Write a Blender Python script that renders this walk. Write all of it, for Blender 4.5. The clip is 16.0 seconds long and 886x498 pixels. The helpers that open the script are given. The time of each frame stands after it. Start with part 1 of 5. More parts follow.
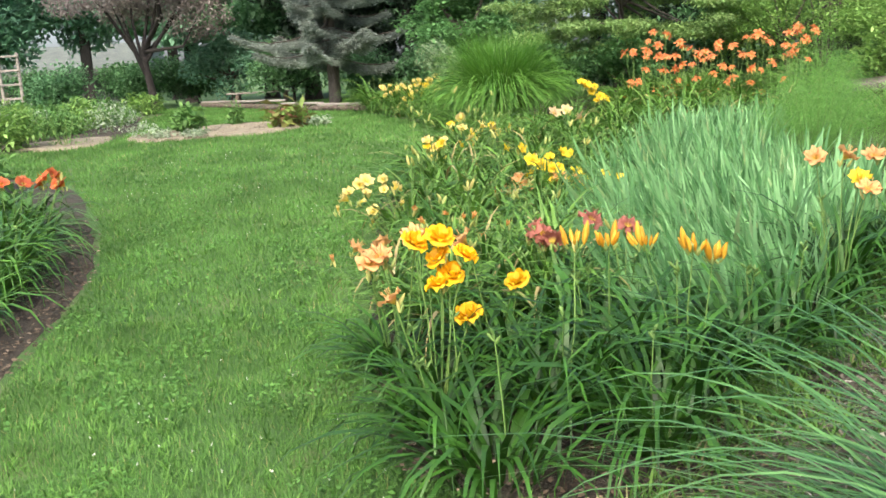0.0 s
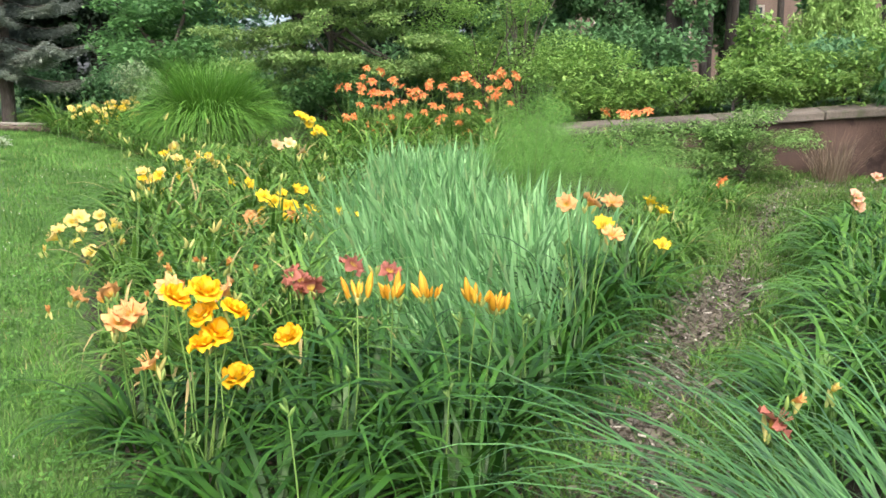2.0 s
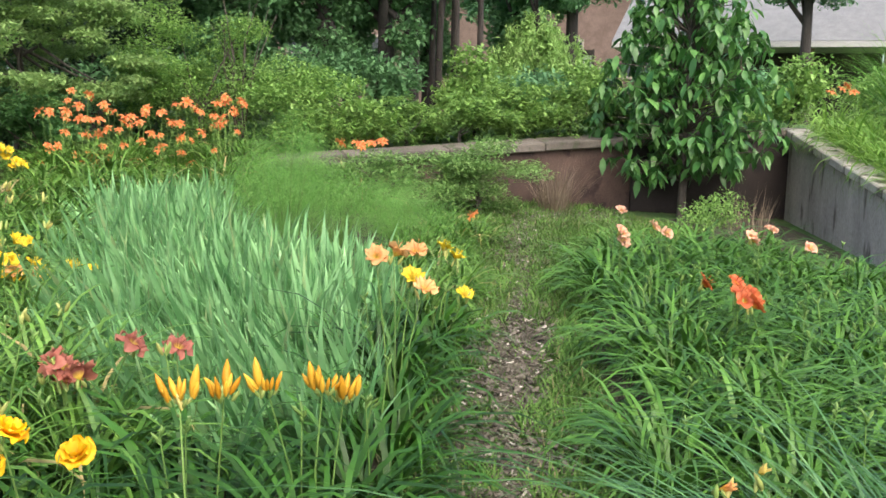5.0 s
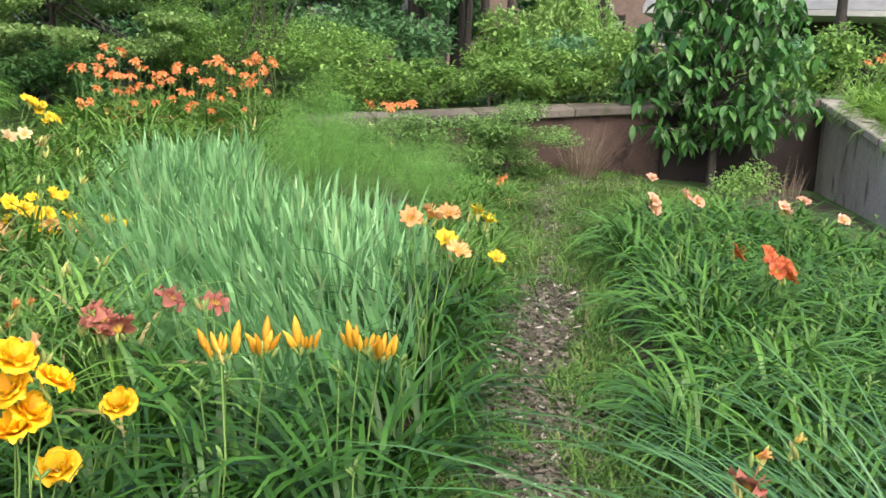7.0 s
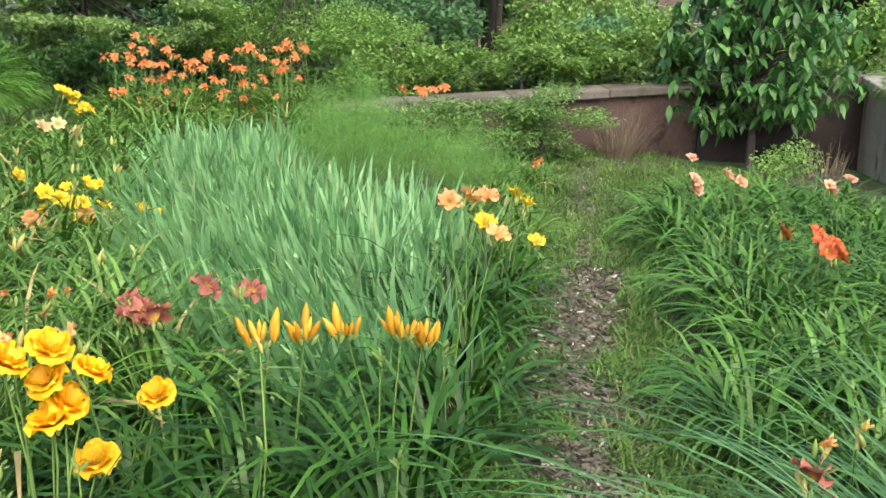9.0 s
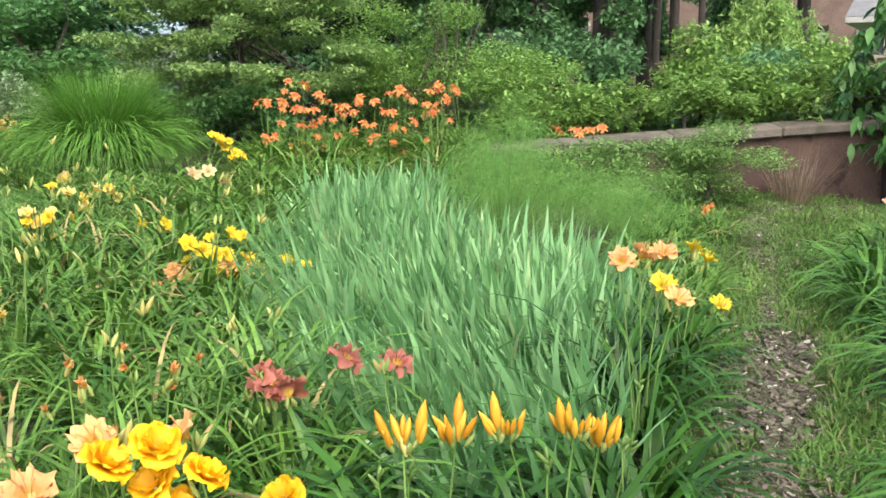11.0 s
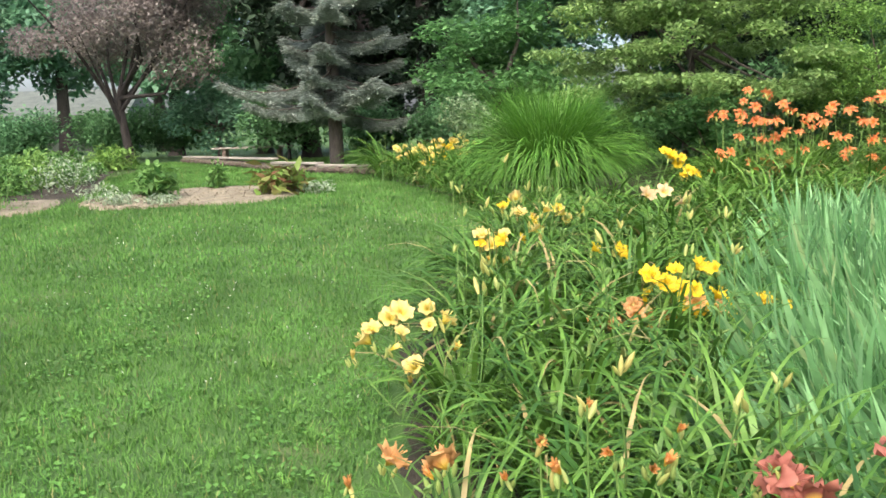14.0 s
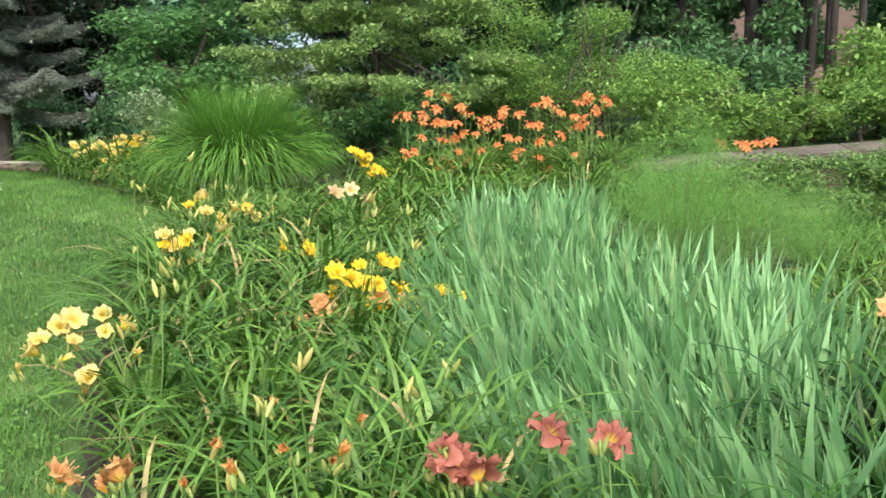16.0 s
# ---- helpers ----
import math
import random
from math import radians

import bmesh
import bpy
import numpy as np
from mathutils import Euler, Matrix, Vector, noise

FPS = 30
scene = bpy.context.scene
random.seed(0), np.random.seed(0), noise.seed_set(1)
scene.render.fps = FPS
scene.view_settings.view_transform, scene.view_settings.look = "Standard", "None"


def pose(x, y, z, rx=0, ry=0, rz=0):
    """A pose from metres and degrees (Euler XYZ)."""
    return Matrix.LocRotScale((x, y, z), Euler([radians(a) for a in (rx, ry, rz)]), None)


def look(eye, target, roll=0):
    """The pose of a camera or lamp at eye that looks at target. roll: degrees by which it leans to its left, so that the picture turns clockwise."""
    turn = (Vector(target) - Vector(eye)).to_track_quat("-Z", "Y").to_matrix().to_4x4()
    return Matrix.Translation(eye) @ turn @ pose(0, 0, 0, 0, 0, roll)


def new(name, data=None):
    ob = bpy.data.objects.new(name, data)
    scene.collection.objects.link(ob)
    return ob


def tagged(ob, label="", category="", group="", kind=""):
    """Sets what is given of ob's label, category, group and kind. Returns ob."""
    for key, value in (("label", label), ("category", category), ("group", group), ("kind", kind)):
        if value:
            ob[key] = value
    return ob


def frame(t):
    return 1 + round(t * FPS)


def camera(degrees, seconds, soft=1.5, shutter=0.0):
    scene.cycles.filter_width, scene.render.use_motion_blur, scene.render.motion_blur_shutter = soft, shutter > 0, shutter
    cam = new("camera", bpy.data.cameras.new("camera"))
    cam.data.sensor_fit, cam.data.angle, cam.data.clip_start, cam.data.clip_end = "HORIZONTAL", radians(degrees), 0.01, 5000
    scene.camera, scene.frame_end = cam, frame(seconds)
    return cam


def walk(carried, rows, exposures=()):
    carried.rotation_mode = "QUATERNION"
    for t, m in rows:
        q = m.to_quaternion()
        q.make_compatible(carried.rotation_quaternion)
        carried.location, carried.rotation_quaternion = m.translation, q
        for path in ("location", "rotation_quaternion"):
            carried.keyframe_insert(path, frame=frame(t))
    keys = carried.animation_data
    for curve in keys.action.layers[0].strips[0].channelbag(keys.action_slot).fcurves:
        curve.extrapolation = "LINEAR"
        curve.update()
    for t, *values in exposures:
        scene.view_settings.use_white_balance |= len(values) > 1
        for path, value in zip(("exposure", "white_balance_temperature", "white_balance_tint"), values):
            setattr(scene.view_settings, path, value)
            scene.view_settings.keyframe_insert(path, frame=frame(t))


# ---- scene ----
cam = camera(50.8, 16.0, soft=1.6)
PATH = [
    (0, (0.046, 0.032, 1.475), (0.01, 1.993, 1.085), -2.0),
    (0.5, (0.03, 0.077, 1.471), (-0.211, 2.033, 1.134), -3.1),
    (1, (-0.003, 0.142, 1.458), (-0.127, 2.096, 1.049), -0.6),
    (1.5, (-0.143, 0.288, 1.506), (0.171, 2.231, 1.149), 2.1),
    (2, (-0.281, 0.404, 1.512), (0.348, 2.272, 1.177), 1.4),
    (2.5, (-0.29, 0.61, 1.509), (0.308, 2.498, 1.23), -0.6),
    (3, (-0.256, 0.843, 1.534), (0.39, 2.724, 1.326), -0.7),
    (3.5, (-0.269, 0.993, 1.529), (0.513, 2.816, 1.277), 1.5),
    (4, (-0.404, 1.139, 1.555), (0.58, 2.861, 1.3), 0.7),
    (4.5, (-0.509, 1.193, 1.556), (0.682, 2.772, 1.256), 2.4),
    (4.7, (-0.507, 1.205, 1.564), (0.702, 2.776, 1.298), 2.3),
    (6.8, (-0.557, 1.224, 1.553), (0.683, 2.761, 1.239), 2.1),
    (7, (-0.56, 1.235, 1.556), (0.613, 2.818, 1.212), 3.4),
    (7.5, (-0.546, 1.239, 1.55), (0.505, 2.908, 1.218), 2.4),
    (8, (-0.557, 1.253, 1.555), (0.529, 2.894, 1.197), 2.8),
    (8.2, (-0.563, 1.257, 1.545), (0.543, 2.881, 1.172), 3.0),
    (10.3, (-0.342, 1.602, 1.526), (0.77, 3.23, 1.19), 1.4),
    (10.5, (-0.314, 1.65, 1.53), (0.777, 3.298, 1.223), 1.2),
    (11, (-0.317, 1.806, 1.526), (0.53, 3.593, 1.224), 1.2),
    (11.5, (-0.371, 2.026, 1.523), (0.531, 3.777, 1.176), 2.8),
    (12, (-0.463, 2.205, 1.522), (0.563, 3.887, 1.181), 2.5),
    (12.5, (-0.484, 2.332, 1.514), (0.329, 4.126, 1.165), 1.9),
    (13, (-0.404, 2.483, 1.518), (0.092, 4.401, 1.245), 0.1),
    (13.5, (-0.377, 2.55, 1.506), (-0.217, 4.524, 1.231), -0.5),
    (14, (-0.375, 2.564, 1.5), (-0.39, 4.545, 1.225), -0.4),
    (14.5, (-0.338, 2.567, 1.5), (-0.165, 4.544, 1.247), 0.3),
    (15, (-0.3, 2.558, 1.496), (0.174, 4.479, 1.203), -0.5),
    (15.5, (-0.291, 2.543, 1.504), (0.341, 4.421, 1.228), 0.2),
    (16, (-0.316, 2.53, 1.504), (0.298, 4.413, 1.228), 0.8),
]
LEVEL = pose(0, 0, 1.5) @ pose(0, 0, 0, 0, 1.5, 0) @ pose(0, 0, -1.5)
walk(cam, [(t, LEVEL @ look(eye, target, roll)) for t, eye, target, roll in PATH],
     [(0.0, 1.8), (2.5, 1.74), (4.5, 1.62), (8.0, 1.62), (11.0, 1.7), (13.0, 1.76), (15.0, 1.66), (16.0, 1.62)])

# ---- light ----
world = bpy.data.worlds.new("overcast_sky")
scene.world = world
world.use_nodes = True
wn = world.node_tree.nodes
sky = wn.new("ShaderNodeTexSky")
sky.sky_type, sky.sun_disc = "NISHITA", False
sky.sun_elevation, sky.sun_rotation = radians(52), radians(200)
sky.air_density, sky.dust_density, sky.ozone_density = 0.7, 4.5, 0.4
world.node_tree.links.new(sky.outputs[0], wn["Background"].inputs[0])
wn["Background"].inputs[1].default_value = 0.15
sun = new("sun", bpy.data.lights.new("sun", "SUN"))
sun.data.energy, sun.data.angle, sun.data.color = 0.55, radians(40), (1.0, 0.93, 0.82)
sun.matrix_world = look((0, 0, 30), (-6.3, 17.3 * 0.95, 30 - 23.6))

# ---- plan ----
rng = np.random.default_rng(7)
WALL_TOP = 1.41
BACK_A, BACK_B, SIDE_B = Vector((4.2, 11.33)), Vector((11.6, 8.85)), Vector((7.6, 4.3))
back_dir = (BACK_B - BACK_A).normalized()
back_out = Vector((-back_dir.y, back_dir.x))
side_dir = (SIDE_B - BACK_B).normalized()
side_out = Vector((-side_dir.y, side_dir.x))


def smooth(a, b, v):
    s = np.clip((v - a) / (b - a), 0, 1)
    return s * s * (3 - 2 * s)


def wall_top(x, y):
    """Top of the retaining walls: a rise into the corner, then a fall along the side wall."""
    x, y = np.asarray(x, float), np.asarray(y, float)
    e = (x - BACK_B.x) * back_dir.x + (y - BACK_B.y) * back_dir.y
    s = (x - BACK_B.x) * side_dir.x + (y - BACK_B.y) * side_dir.y
    return WALL_TOP - 0.025 * np.clip((e + 3) / 3, 0, 1) - 0.16 * np.clip(s, 0, 5)


def ground_z(x, y):
    """Height of the sloping garden, with the terrace behind the retaining walls."""
    x, y = np.asarray(x, float), np.asarray(y, float)
    slope = np.where(y < 11, -0.25 + 0.08 * y, 0.63 + 0.25 * (1 - np.exp(-np.maximum(y - 11, 0) * 0.32)))
    slope = np.maximum(slope, -0.6)
    slope = slope - 0.045 * np.clip(x - 3, 0, 9)
    db = (x - BACK_B.x) * back_out.x + (y - BACK_B.y) * back_out.y
    ds = (x - BACK_B.x) * side_out.x + (y - BACK_B.y) * side_out.y
    up = np.maximum(smooth(0.1, 0.24, db) * smooth(3.2, 5.2, x), smooth(0.1, 0.24, ds) * smooth(3.0, 6.0, x + y * 0.3))
    return slope + np.maximum(wall_top(x, y) - 0.1 - slope, 0) * up


def gz(x, y):
    return float(ground_z(x, y))


def inside(poly, x, y):
    """Which of the points lie in the polygon."""
    res = np.zeros(np.shape(x), bool)
    n = len(poly)
    for i in range(n):
        (x1, y1), (x2, y2) = poly[i], poly[(i + 1) % n]
        cross = ((y1 > y) != (y2 > y)) & (x < (x2 - x1) * (y - y1) / (y2 - y1 + 1e-12) + x1)
        res ^= cross
    return res


def scatter(poly, gap, seed):
    """Points spread evenly, but not in rows, over a polygon."""
    r = np.random.default_rng(seed)
    xs, ys = [p[0] for p in poly], [p[1] for p in poly]
    out = []
    for j, y in enumerate(np.arange(min(ys), max(ys), gap * 0.87)):
        for x in np.arange(min(xs), max(xs), gap):
            px, py = x + (j % 2) * gap / 2 + r.uniform(-0.35, 0.35) * gap, y + r.uniform(-0.35, 0.35) * gap
            if inside(poly, np.array([px]), np.array([py]))[0]:
                out.append((px, py))
    return out


MAIN_BED = [(0.2, 2.95), (-0.2, 3.25), (-0.4, 4.2), (-0.55, 5.3), (-0.64, 6.8), (-0.58, 8.3), (-0.25, 9.4), (0.15, 10.8), (-0.4, 12.6), (-1.3, 15.2),
            (2.0, 15.5), (4.3, 12.5), (5.6, 10.2), (5.6, 8.3), (4.5, 6.65), (3.2, 5.3), (2.7, 4.75), (1.75, 3.7), (0.95, 2.95)]
LEFT_BED = [(-2.15, 3.0), (-2.25, 4.6), (-2.45, 6.1), (-3.0, 7.6), (-3.9, 9.3), (-5.5, 10.2), (-7.5, 9.0), (-7.5, 4.0), (-4.5, 1.6), (-2.6, 1.6)]
ISLAND = [(-4.35, 12.35), (-3.9, 12.05), (-3.2, 12.15), (-2.5, 12.2), (-2.05, 12.7), (-2.15, 13.3), (-2.8, 13.8), (-3.5, 13.7), (-3.9, 13.2), (-4.4, 12.9)]
FAR_STRAW = [(-5.9, 12.1), (-5.3, 11.75), (-4.75, 11.85), (-4.55, 12.4), (-4.75, 12.9), (-5.6, 12.7)]
FAR_BED = [(-4.9, 11.9), (-4.6, 13.6), (-5.2, 15.5), (-6.0, 18.5), (-12, 18.5), (-13, 13.0), (-8.5, 11.6)]
RIGHT_BED = [(1.5, 2.0), (1.7, 3.5), (2.4, 4.35), (3.4, 5.35), (4.6, 6.65), (6.2, 8.0), (8.0, 8.9), (11.1, 8.7), (7.4, 4.3), (6.5, 2.5), (3.5, 1.2)]
CHIP_PATH = [(0.9, 2.2, 0.7), (1.5, 3.3, 0.55), (2.05, 4.05, 0.5), (2.75, 4.85, 0.48), (3.6, 5.75, 0.5), (4.5, 6.65, 0.6), (5.9, 8.3, 0.9), (7.0, 9.1, 1.3), (8.6, 9.2, 1.2)]

# ---- materials ----


def material(name):
    m = bpy.data.materials.new(name)
    m.use_nodes = True
    m.node_tree.nodes.clear()
    return m, m.node_tree.nodes, m.node_tree.links


def surface(name, a, b, scale=6.0, rough=0.9, bump=0.4, fine=60.0, third=None, metal=0.0, stretch=(1, 1, 1)):
    """A rough surface: two colours in blotches, a finer grain and relief."""
    m, n, l = material(name)
    out, bs = n.new("ShaderNodeOutputMaterial"), n.new("ShaderNodeBsdfPrincipled")
    tc, mp = n.new("ShaderNodeTexCoord"), n.new("ShaderNodeMapping")
    mp.inputs["Scale"].default_value = stretch
    big, small, ramp, mix, bm_ = n.new("ShaderNodeTexNoise"), n.new("ShaderNodeTexNoise"), n.new("ShaderNodeValToRGB"), n.new("ShaderNodeMixRGB"), n.new("ShaderNodeBump")
    big.inputs["Scale"].default_value, big.inputs["Detail"].default_value, big.inputs["Roughness"].default_value = scale, 6, 0.65
    small.inputs["Scale"].default_value, small.inputs["Detail"].default_value = fine, 4
    ramp.color_ramp.elements[0].position, ramp.color_ramp.elements[1].position = 0.32, 0.68
    ramp.color_ramp.elements[0].color, ramp.color_ramp.elements[1].color = (*a, 1), (*b, 1)
    mix.blend_type, mix.inputs[0].default_value = "OVERLAY", 0.55
    bs.inputs["Roughness"].default_value, bs.inputs["Metallic"].default_value = rough, metal
    bm_.inputs["Strength"].default_value, bm_.inputs["Distance"].default_value = bump, 0.02
    l.new(tc.outputs["Object"], mp.inputs[0])
    l.new(mp.outputs[0], big.inputs["Vector"]), l.new(mp.outputs[0], small.inputs["Vector"])
    l.new(big.outputs[0], ramp.inputs[0]), l.new(ramp.outputs[0], mix.inputs[1]), l.new(small.outputs[0], mix.inputs[2])
    src = mix
    if third:
        spot, r2, m2 = n.new("ShaderNodeTexNoise"), n.new("ShaderNodeValToRGB"), n.new("ShaderNodeMixRGB")
        spot.inputs["Scale"].default_value, spot.inputs["Detail"].default_value = scale * 2.7, 5
        r2.color_ramp.elements[0].position, r2.color_ramp.elements[1].position = 0.55, 0.66
        m2.inputs[2].default_value = (*third, 1)
        l.new(mp.outputs[0], spot.inputs["Vector"]), l.new(spot.outputs[0], r2.inputs[0])
        l.new(r2.outputs[0], m2.inputs[0]), l.new(mix.outputs[0], m2.inputs[1])
        src = m2
    l.new(src.outputs[0], bs.inputs["Base Color"]), l.new(small.outputs[0], bm_.inputs["Height"]), l.new(bm_.outputs[0], bs.inputs["Normal"])
    l.new(bs.outputs[0], out.inputs[0])
    return m


def leafy(name, a, b, trans=0.3, rough=0.45, dry=None, dry_share=0.06, gloss=0.3, mottle=(7.0, 0.72, 1.25)):
    """Leaves: each one its own shade between a and b, a few dry, some light coming through."""
    m, n, l = material(name)
    out, bs, tr, mx = n.new("ShaderNodeOutputMaterial"), n.new("ShaderNodeBsdfPrincipled"), n.new("ShaderNodeBsdfTranslucent"), n.new("ShaderNodeMixShader")
    geo, info, add, frac, ramp = n.new("ShaderNodeNewGeometry"), n.new("ShaderNodeObjectInfo"), n.new("ShaderNodeMath"), n.new("ShaderNodeMath"), n.new("ShaderNodeValToRGB")
    frac.operation = "FRACT"
    l.new(geo.outputs["Random Per Island"], add.inputs[0]), l.new(info.outputs["Random"], add.inputs[1]), l.new(add.outputs[0], frac.inputs[0])
    els = ramp.color_ramp.elements
    els[0].position, els[1].position = 0.0, 1.0 - dry_share - 0.02 if dry else 1.0
    els[0].color, els[1].color = (*a, 1), (*b, 1)
    if dry:
        e = els.new(1.0 - dry_share)
        e.color = (*dry, 1)
    tc, no, hs, mr = n.new("ShaderNodeTexCoord"), n.new("ShaderNodeTexNoise"), n.new("ShaderNodeHueSaturation"), n.new("ShaderNodeMapRange")
    no.inputs["Scale"].default_value, no.inputs["Detail"].default_value = mottle[0], 5
    mr.inputs["From Min"].default_value, mr.inputs["From Max"].default_value = 0.3, 0.7
    mr.inputs["To Min"].default_value, mr.inputs["To Max"].default_value = mottle[1], mottle[2]
    l.new(tc.outputs["Object"], no.inputs["Vector"]), l.new(no.outputs[0], mr.inputs[0]), l.new(mr.outputs[0], hs.inputs["Value"])
    l.new(frac.outputs[0], ramp.inputs[0]), l.new(ramp.outputs[0], hs.inputs["Color"])
    l.new(hs.outputs[0], bs.inputs["Base Color"]), l.new(hs.outputs[0], tr.inputs[0])
    bs.inputs["Roughness"].default_value, bs.inputs["Specular IOR Level"].default_value = rough, gloss
    mx.inputs[0].default_value = trans
    l.new(bs.outputs[0], mx.inputs[1]), l.new(tr.outputs[0], mx.inputs[2]), l.new(mx.outputs[0], out.inputs[0])
    return m


def petal_stuff(name, throat, inner, outer, reach=0.075):
    """Petals, coloured by their distance from the throat."""
    m, n, l = material(name)
    out, bs, tr, mx = n.new("ShaderNodeOutputMaterial"), n.new("ShaderNodeBsdfPrincipled"), n.new("ShaderNodeBsdfTranslucent"), n.new("ShaderNodeMixShader")
    tc, ln, mr, ramp, no, hs, m2 = (n.new("ShaderNodeTexCoord"), n.new("ShaderNodeVectorMath"), n.new("ShaderNodeMapRange"), n.new("ShaderNodeValToRGB"),
                                   n.new("ShaderNodeTexNoise"), n.new("ShaderNodeHueSaturation"), n.new("ShaderNodeMapRange"))
    info = n.new("ShaderNodeObjectInfo")
    ln.operation = "LENGTH"
    mr.inputs["From Max"].default_value = reach
    els = ramp.color_ramp.elements
    els[0].position, els[0].color = 0.22, (*throat, 1)
    els[1].position, els[1].color = 0.95, (*outer, 1)
    e = els.new(0.5)
    e.color = (*inner, 1)
    no.inputs["Scale"].default_value = 40
    m2.inputs["To Min"].default_value, m2.inputs["To Max"].default_value = 0.8, 1.15
    l.new(tc.outputs["Object"], ln.inputs[0]), l.new(ln.outputs["Value"], mr.inputs[0]), l.new(mr.outputs[0], ramp.inputs[0])
    l.new(tc.outputs["Object"], no.inputs["Vector"]), l.new(info.outputs["Random"], m2.inputs[0]), l.new(m2.outputs[0], hs.inputs["Value"])
    l.new(ramp.outputs[0], hs.inputs["Color"]), l.new(hs.outputs[0], bs.inputs["Base Color"]), l.new(hs.outputs[0], tr.inputs[0])
    bs.inputs["Roughness"].default_value, mx.inputs[0].default_value = 0.6, 0.3
    l.new(bs.outputs[0], mx.inputs[1]), l.new(tr.outputs[0], mx.inputs[2]), l.new(mx.outputs[0], out.inputs[0])
    return m


M = {}
M["lawn"] = surface("lawn_turf", (0.04, 0.1, 0.018), (0.074, 0.155, 0.032), 0.9, 0.95, 0.8, 120, (0.1, 0.15, 0.045))
M["soil"] = surface("garden_soil", (0.026, 0.021, 0.013), (0.066, 0.053, 0.034), 9, 0.95, 1.0, 90)
M["chips"] = surface("wood_chip_bed", (0.04, 0.034, 0.024), (0.11, 0.092, 0.066), 12, 0.95, 1.0, 110, (0.045, 0.09, 0.018))
M["straw"] = surface("straw_mulch", (0.17, 0.145, 0.095), (0.3, 0.26, 0.18), 7, 0.95, 0.8, 70)
M["blade"] = leafy("grass_blades", (0.082, 0.19, 0.04), (0.148, 0.298, 0.074), 0.3, 0.75, (0.3, 0.3, 0.12), 0.02, 0.1, (1.9, 0.62, 1.3))
M["weed"] = leafy("path_weed_blades", (0.065, 0.15, 0.028), (0.16, 0.29, 0.065), 0.3, 0.7, (0.26, 0.24, 0.12), 0.06, 0.2, (1.9, 0.62, 1.3))
M["lily"] = leafy("daylily_leaves", (0.034, 0.105, 0.012), (0.138, 0.275, 0.044), 0.17, 0.42, (0.36, 0.29, 0.12), 0.03, 0.35)
M["lily_cool"] = leafy("daylily_dark_leaves", (0.011, 0.044, 0.005), (0.045, 0.138, 0.014), 0.13, 0.42, gloss=0.32)
M["lily_mid"] = leafy("daylily_mid_leaves", (0.021, 0.08, 0.009), (0.1, 0.235, 0.032), 0.16, 0.42, gloss=0.35)
M["iris"] = leafy("iris_leaves", (0.1, 0.255, 0.085), (0.29, 0.53, 0.225), 0.24, 0.45, (0.3, 0.42, 0.18), 0.03, 0.4)
M["feather"] = leafy("feathery_foliage", (0.13, 0.31, 0.06), (0.25, 0.48, 0.13), 0.5, 0.8)
M["misc"] = leafy("maiden_grass_leaves", (0.062, 0.18, 0.024), (0.175, 0.37, 0.06), 0.26, 0.45)
M["misc_pale"] = leafy("pale_grass_leaves", (0.034, 0.112, 0.026), (0.095, 0.225, 0.062), 0.18, 0.36, gloss=0.6)
# daylily green lightened in colour to offset the shade above the wall
M["upper"] = leafy("brightened_terrace_leaves", (0.11, 0.24, 0.035), (0.26, 0.44, 0.09), 0.35, 0.5)
M["scape"] = leafy("flower_stalks", (0.10, 0.19, 0.045), (0.17, 0.28, 0.07), 0.1, 0.5)
M["budg"] = leafy("green_buds", (0.24, 0.36, 0.09), (0.46, 0.5, 0.16), 0.25, 0.5)
M["bark"] = surface("grey_brown_bark", (0.055, 0.045, 0.036), (0.14, 0.115, 0.095), 5, 0.95, 1.0, 40, stretch=(1, 1, 0.25))
M["bark_dark"] = surface("dark_bark", (0.018, 0.015, 0.013), (0.05, 0.042, 0.036), 5, 0.95, 1.0, 40, stretch=(1, 1, 0.25))
M["concrete"] = surface("weathered_concrete", (0.3, 0.28, 0.24), (0.5, 0.47, 0.41), 2.2, 0.9, 0.4, 70, (0.13, 0.115, 0.09), stretch=(1, 1, 0.3))
M["coping"] = surface("dark_weathered_coping", (0.07, 0.06, 0.049), (0.15, 0.132, 0.108), 2.2, 0.9, 0.5, 70, (0.06, 0.07, 0.035))
# near-black: stain and the young tree's shade are both put into the colour
M["wall_dark"] = surface("stained_shaded_wall", (0.013, 0.01, 0.009), (0.036, 0.026, 0.022), 0.8, 0.9, 0.4, 60, (0.012, 0.009, 0.008))
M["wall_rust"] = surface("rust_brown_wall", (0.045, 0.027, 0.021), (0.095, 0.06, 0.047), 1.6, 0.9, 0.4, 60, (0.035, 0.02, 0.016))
M["timber"] = surface("weathered_timber", (0.2, 0.18, 0.15), (0.38, 0.345, 0.29), 6, 0.9, 0.6, 60, stretch=(0.2, 1, 1))
M["timber_dark"] = surface("old_dark_timber", (0.09, 0.065, 0.05), (0.2, 0.15, 0.11), 6, 0.9, 0.6, 60, stretch=(0.2, 1, 1))

# ---- mesh helpers ----


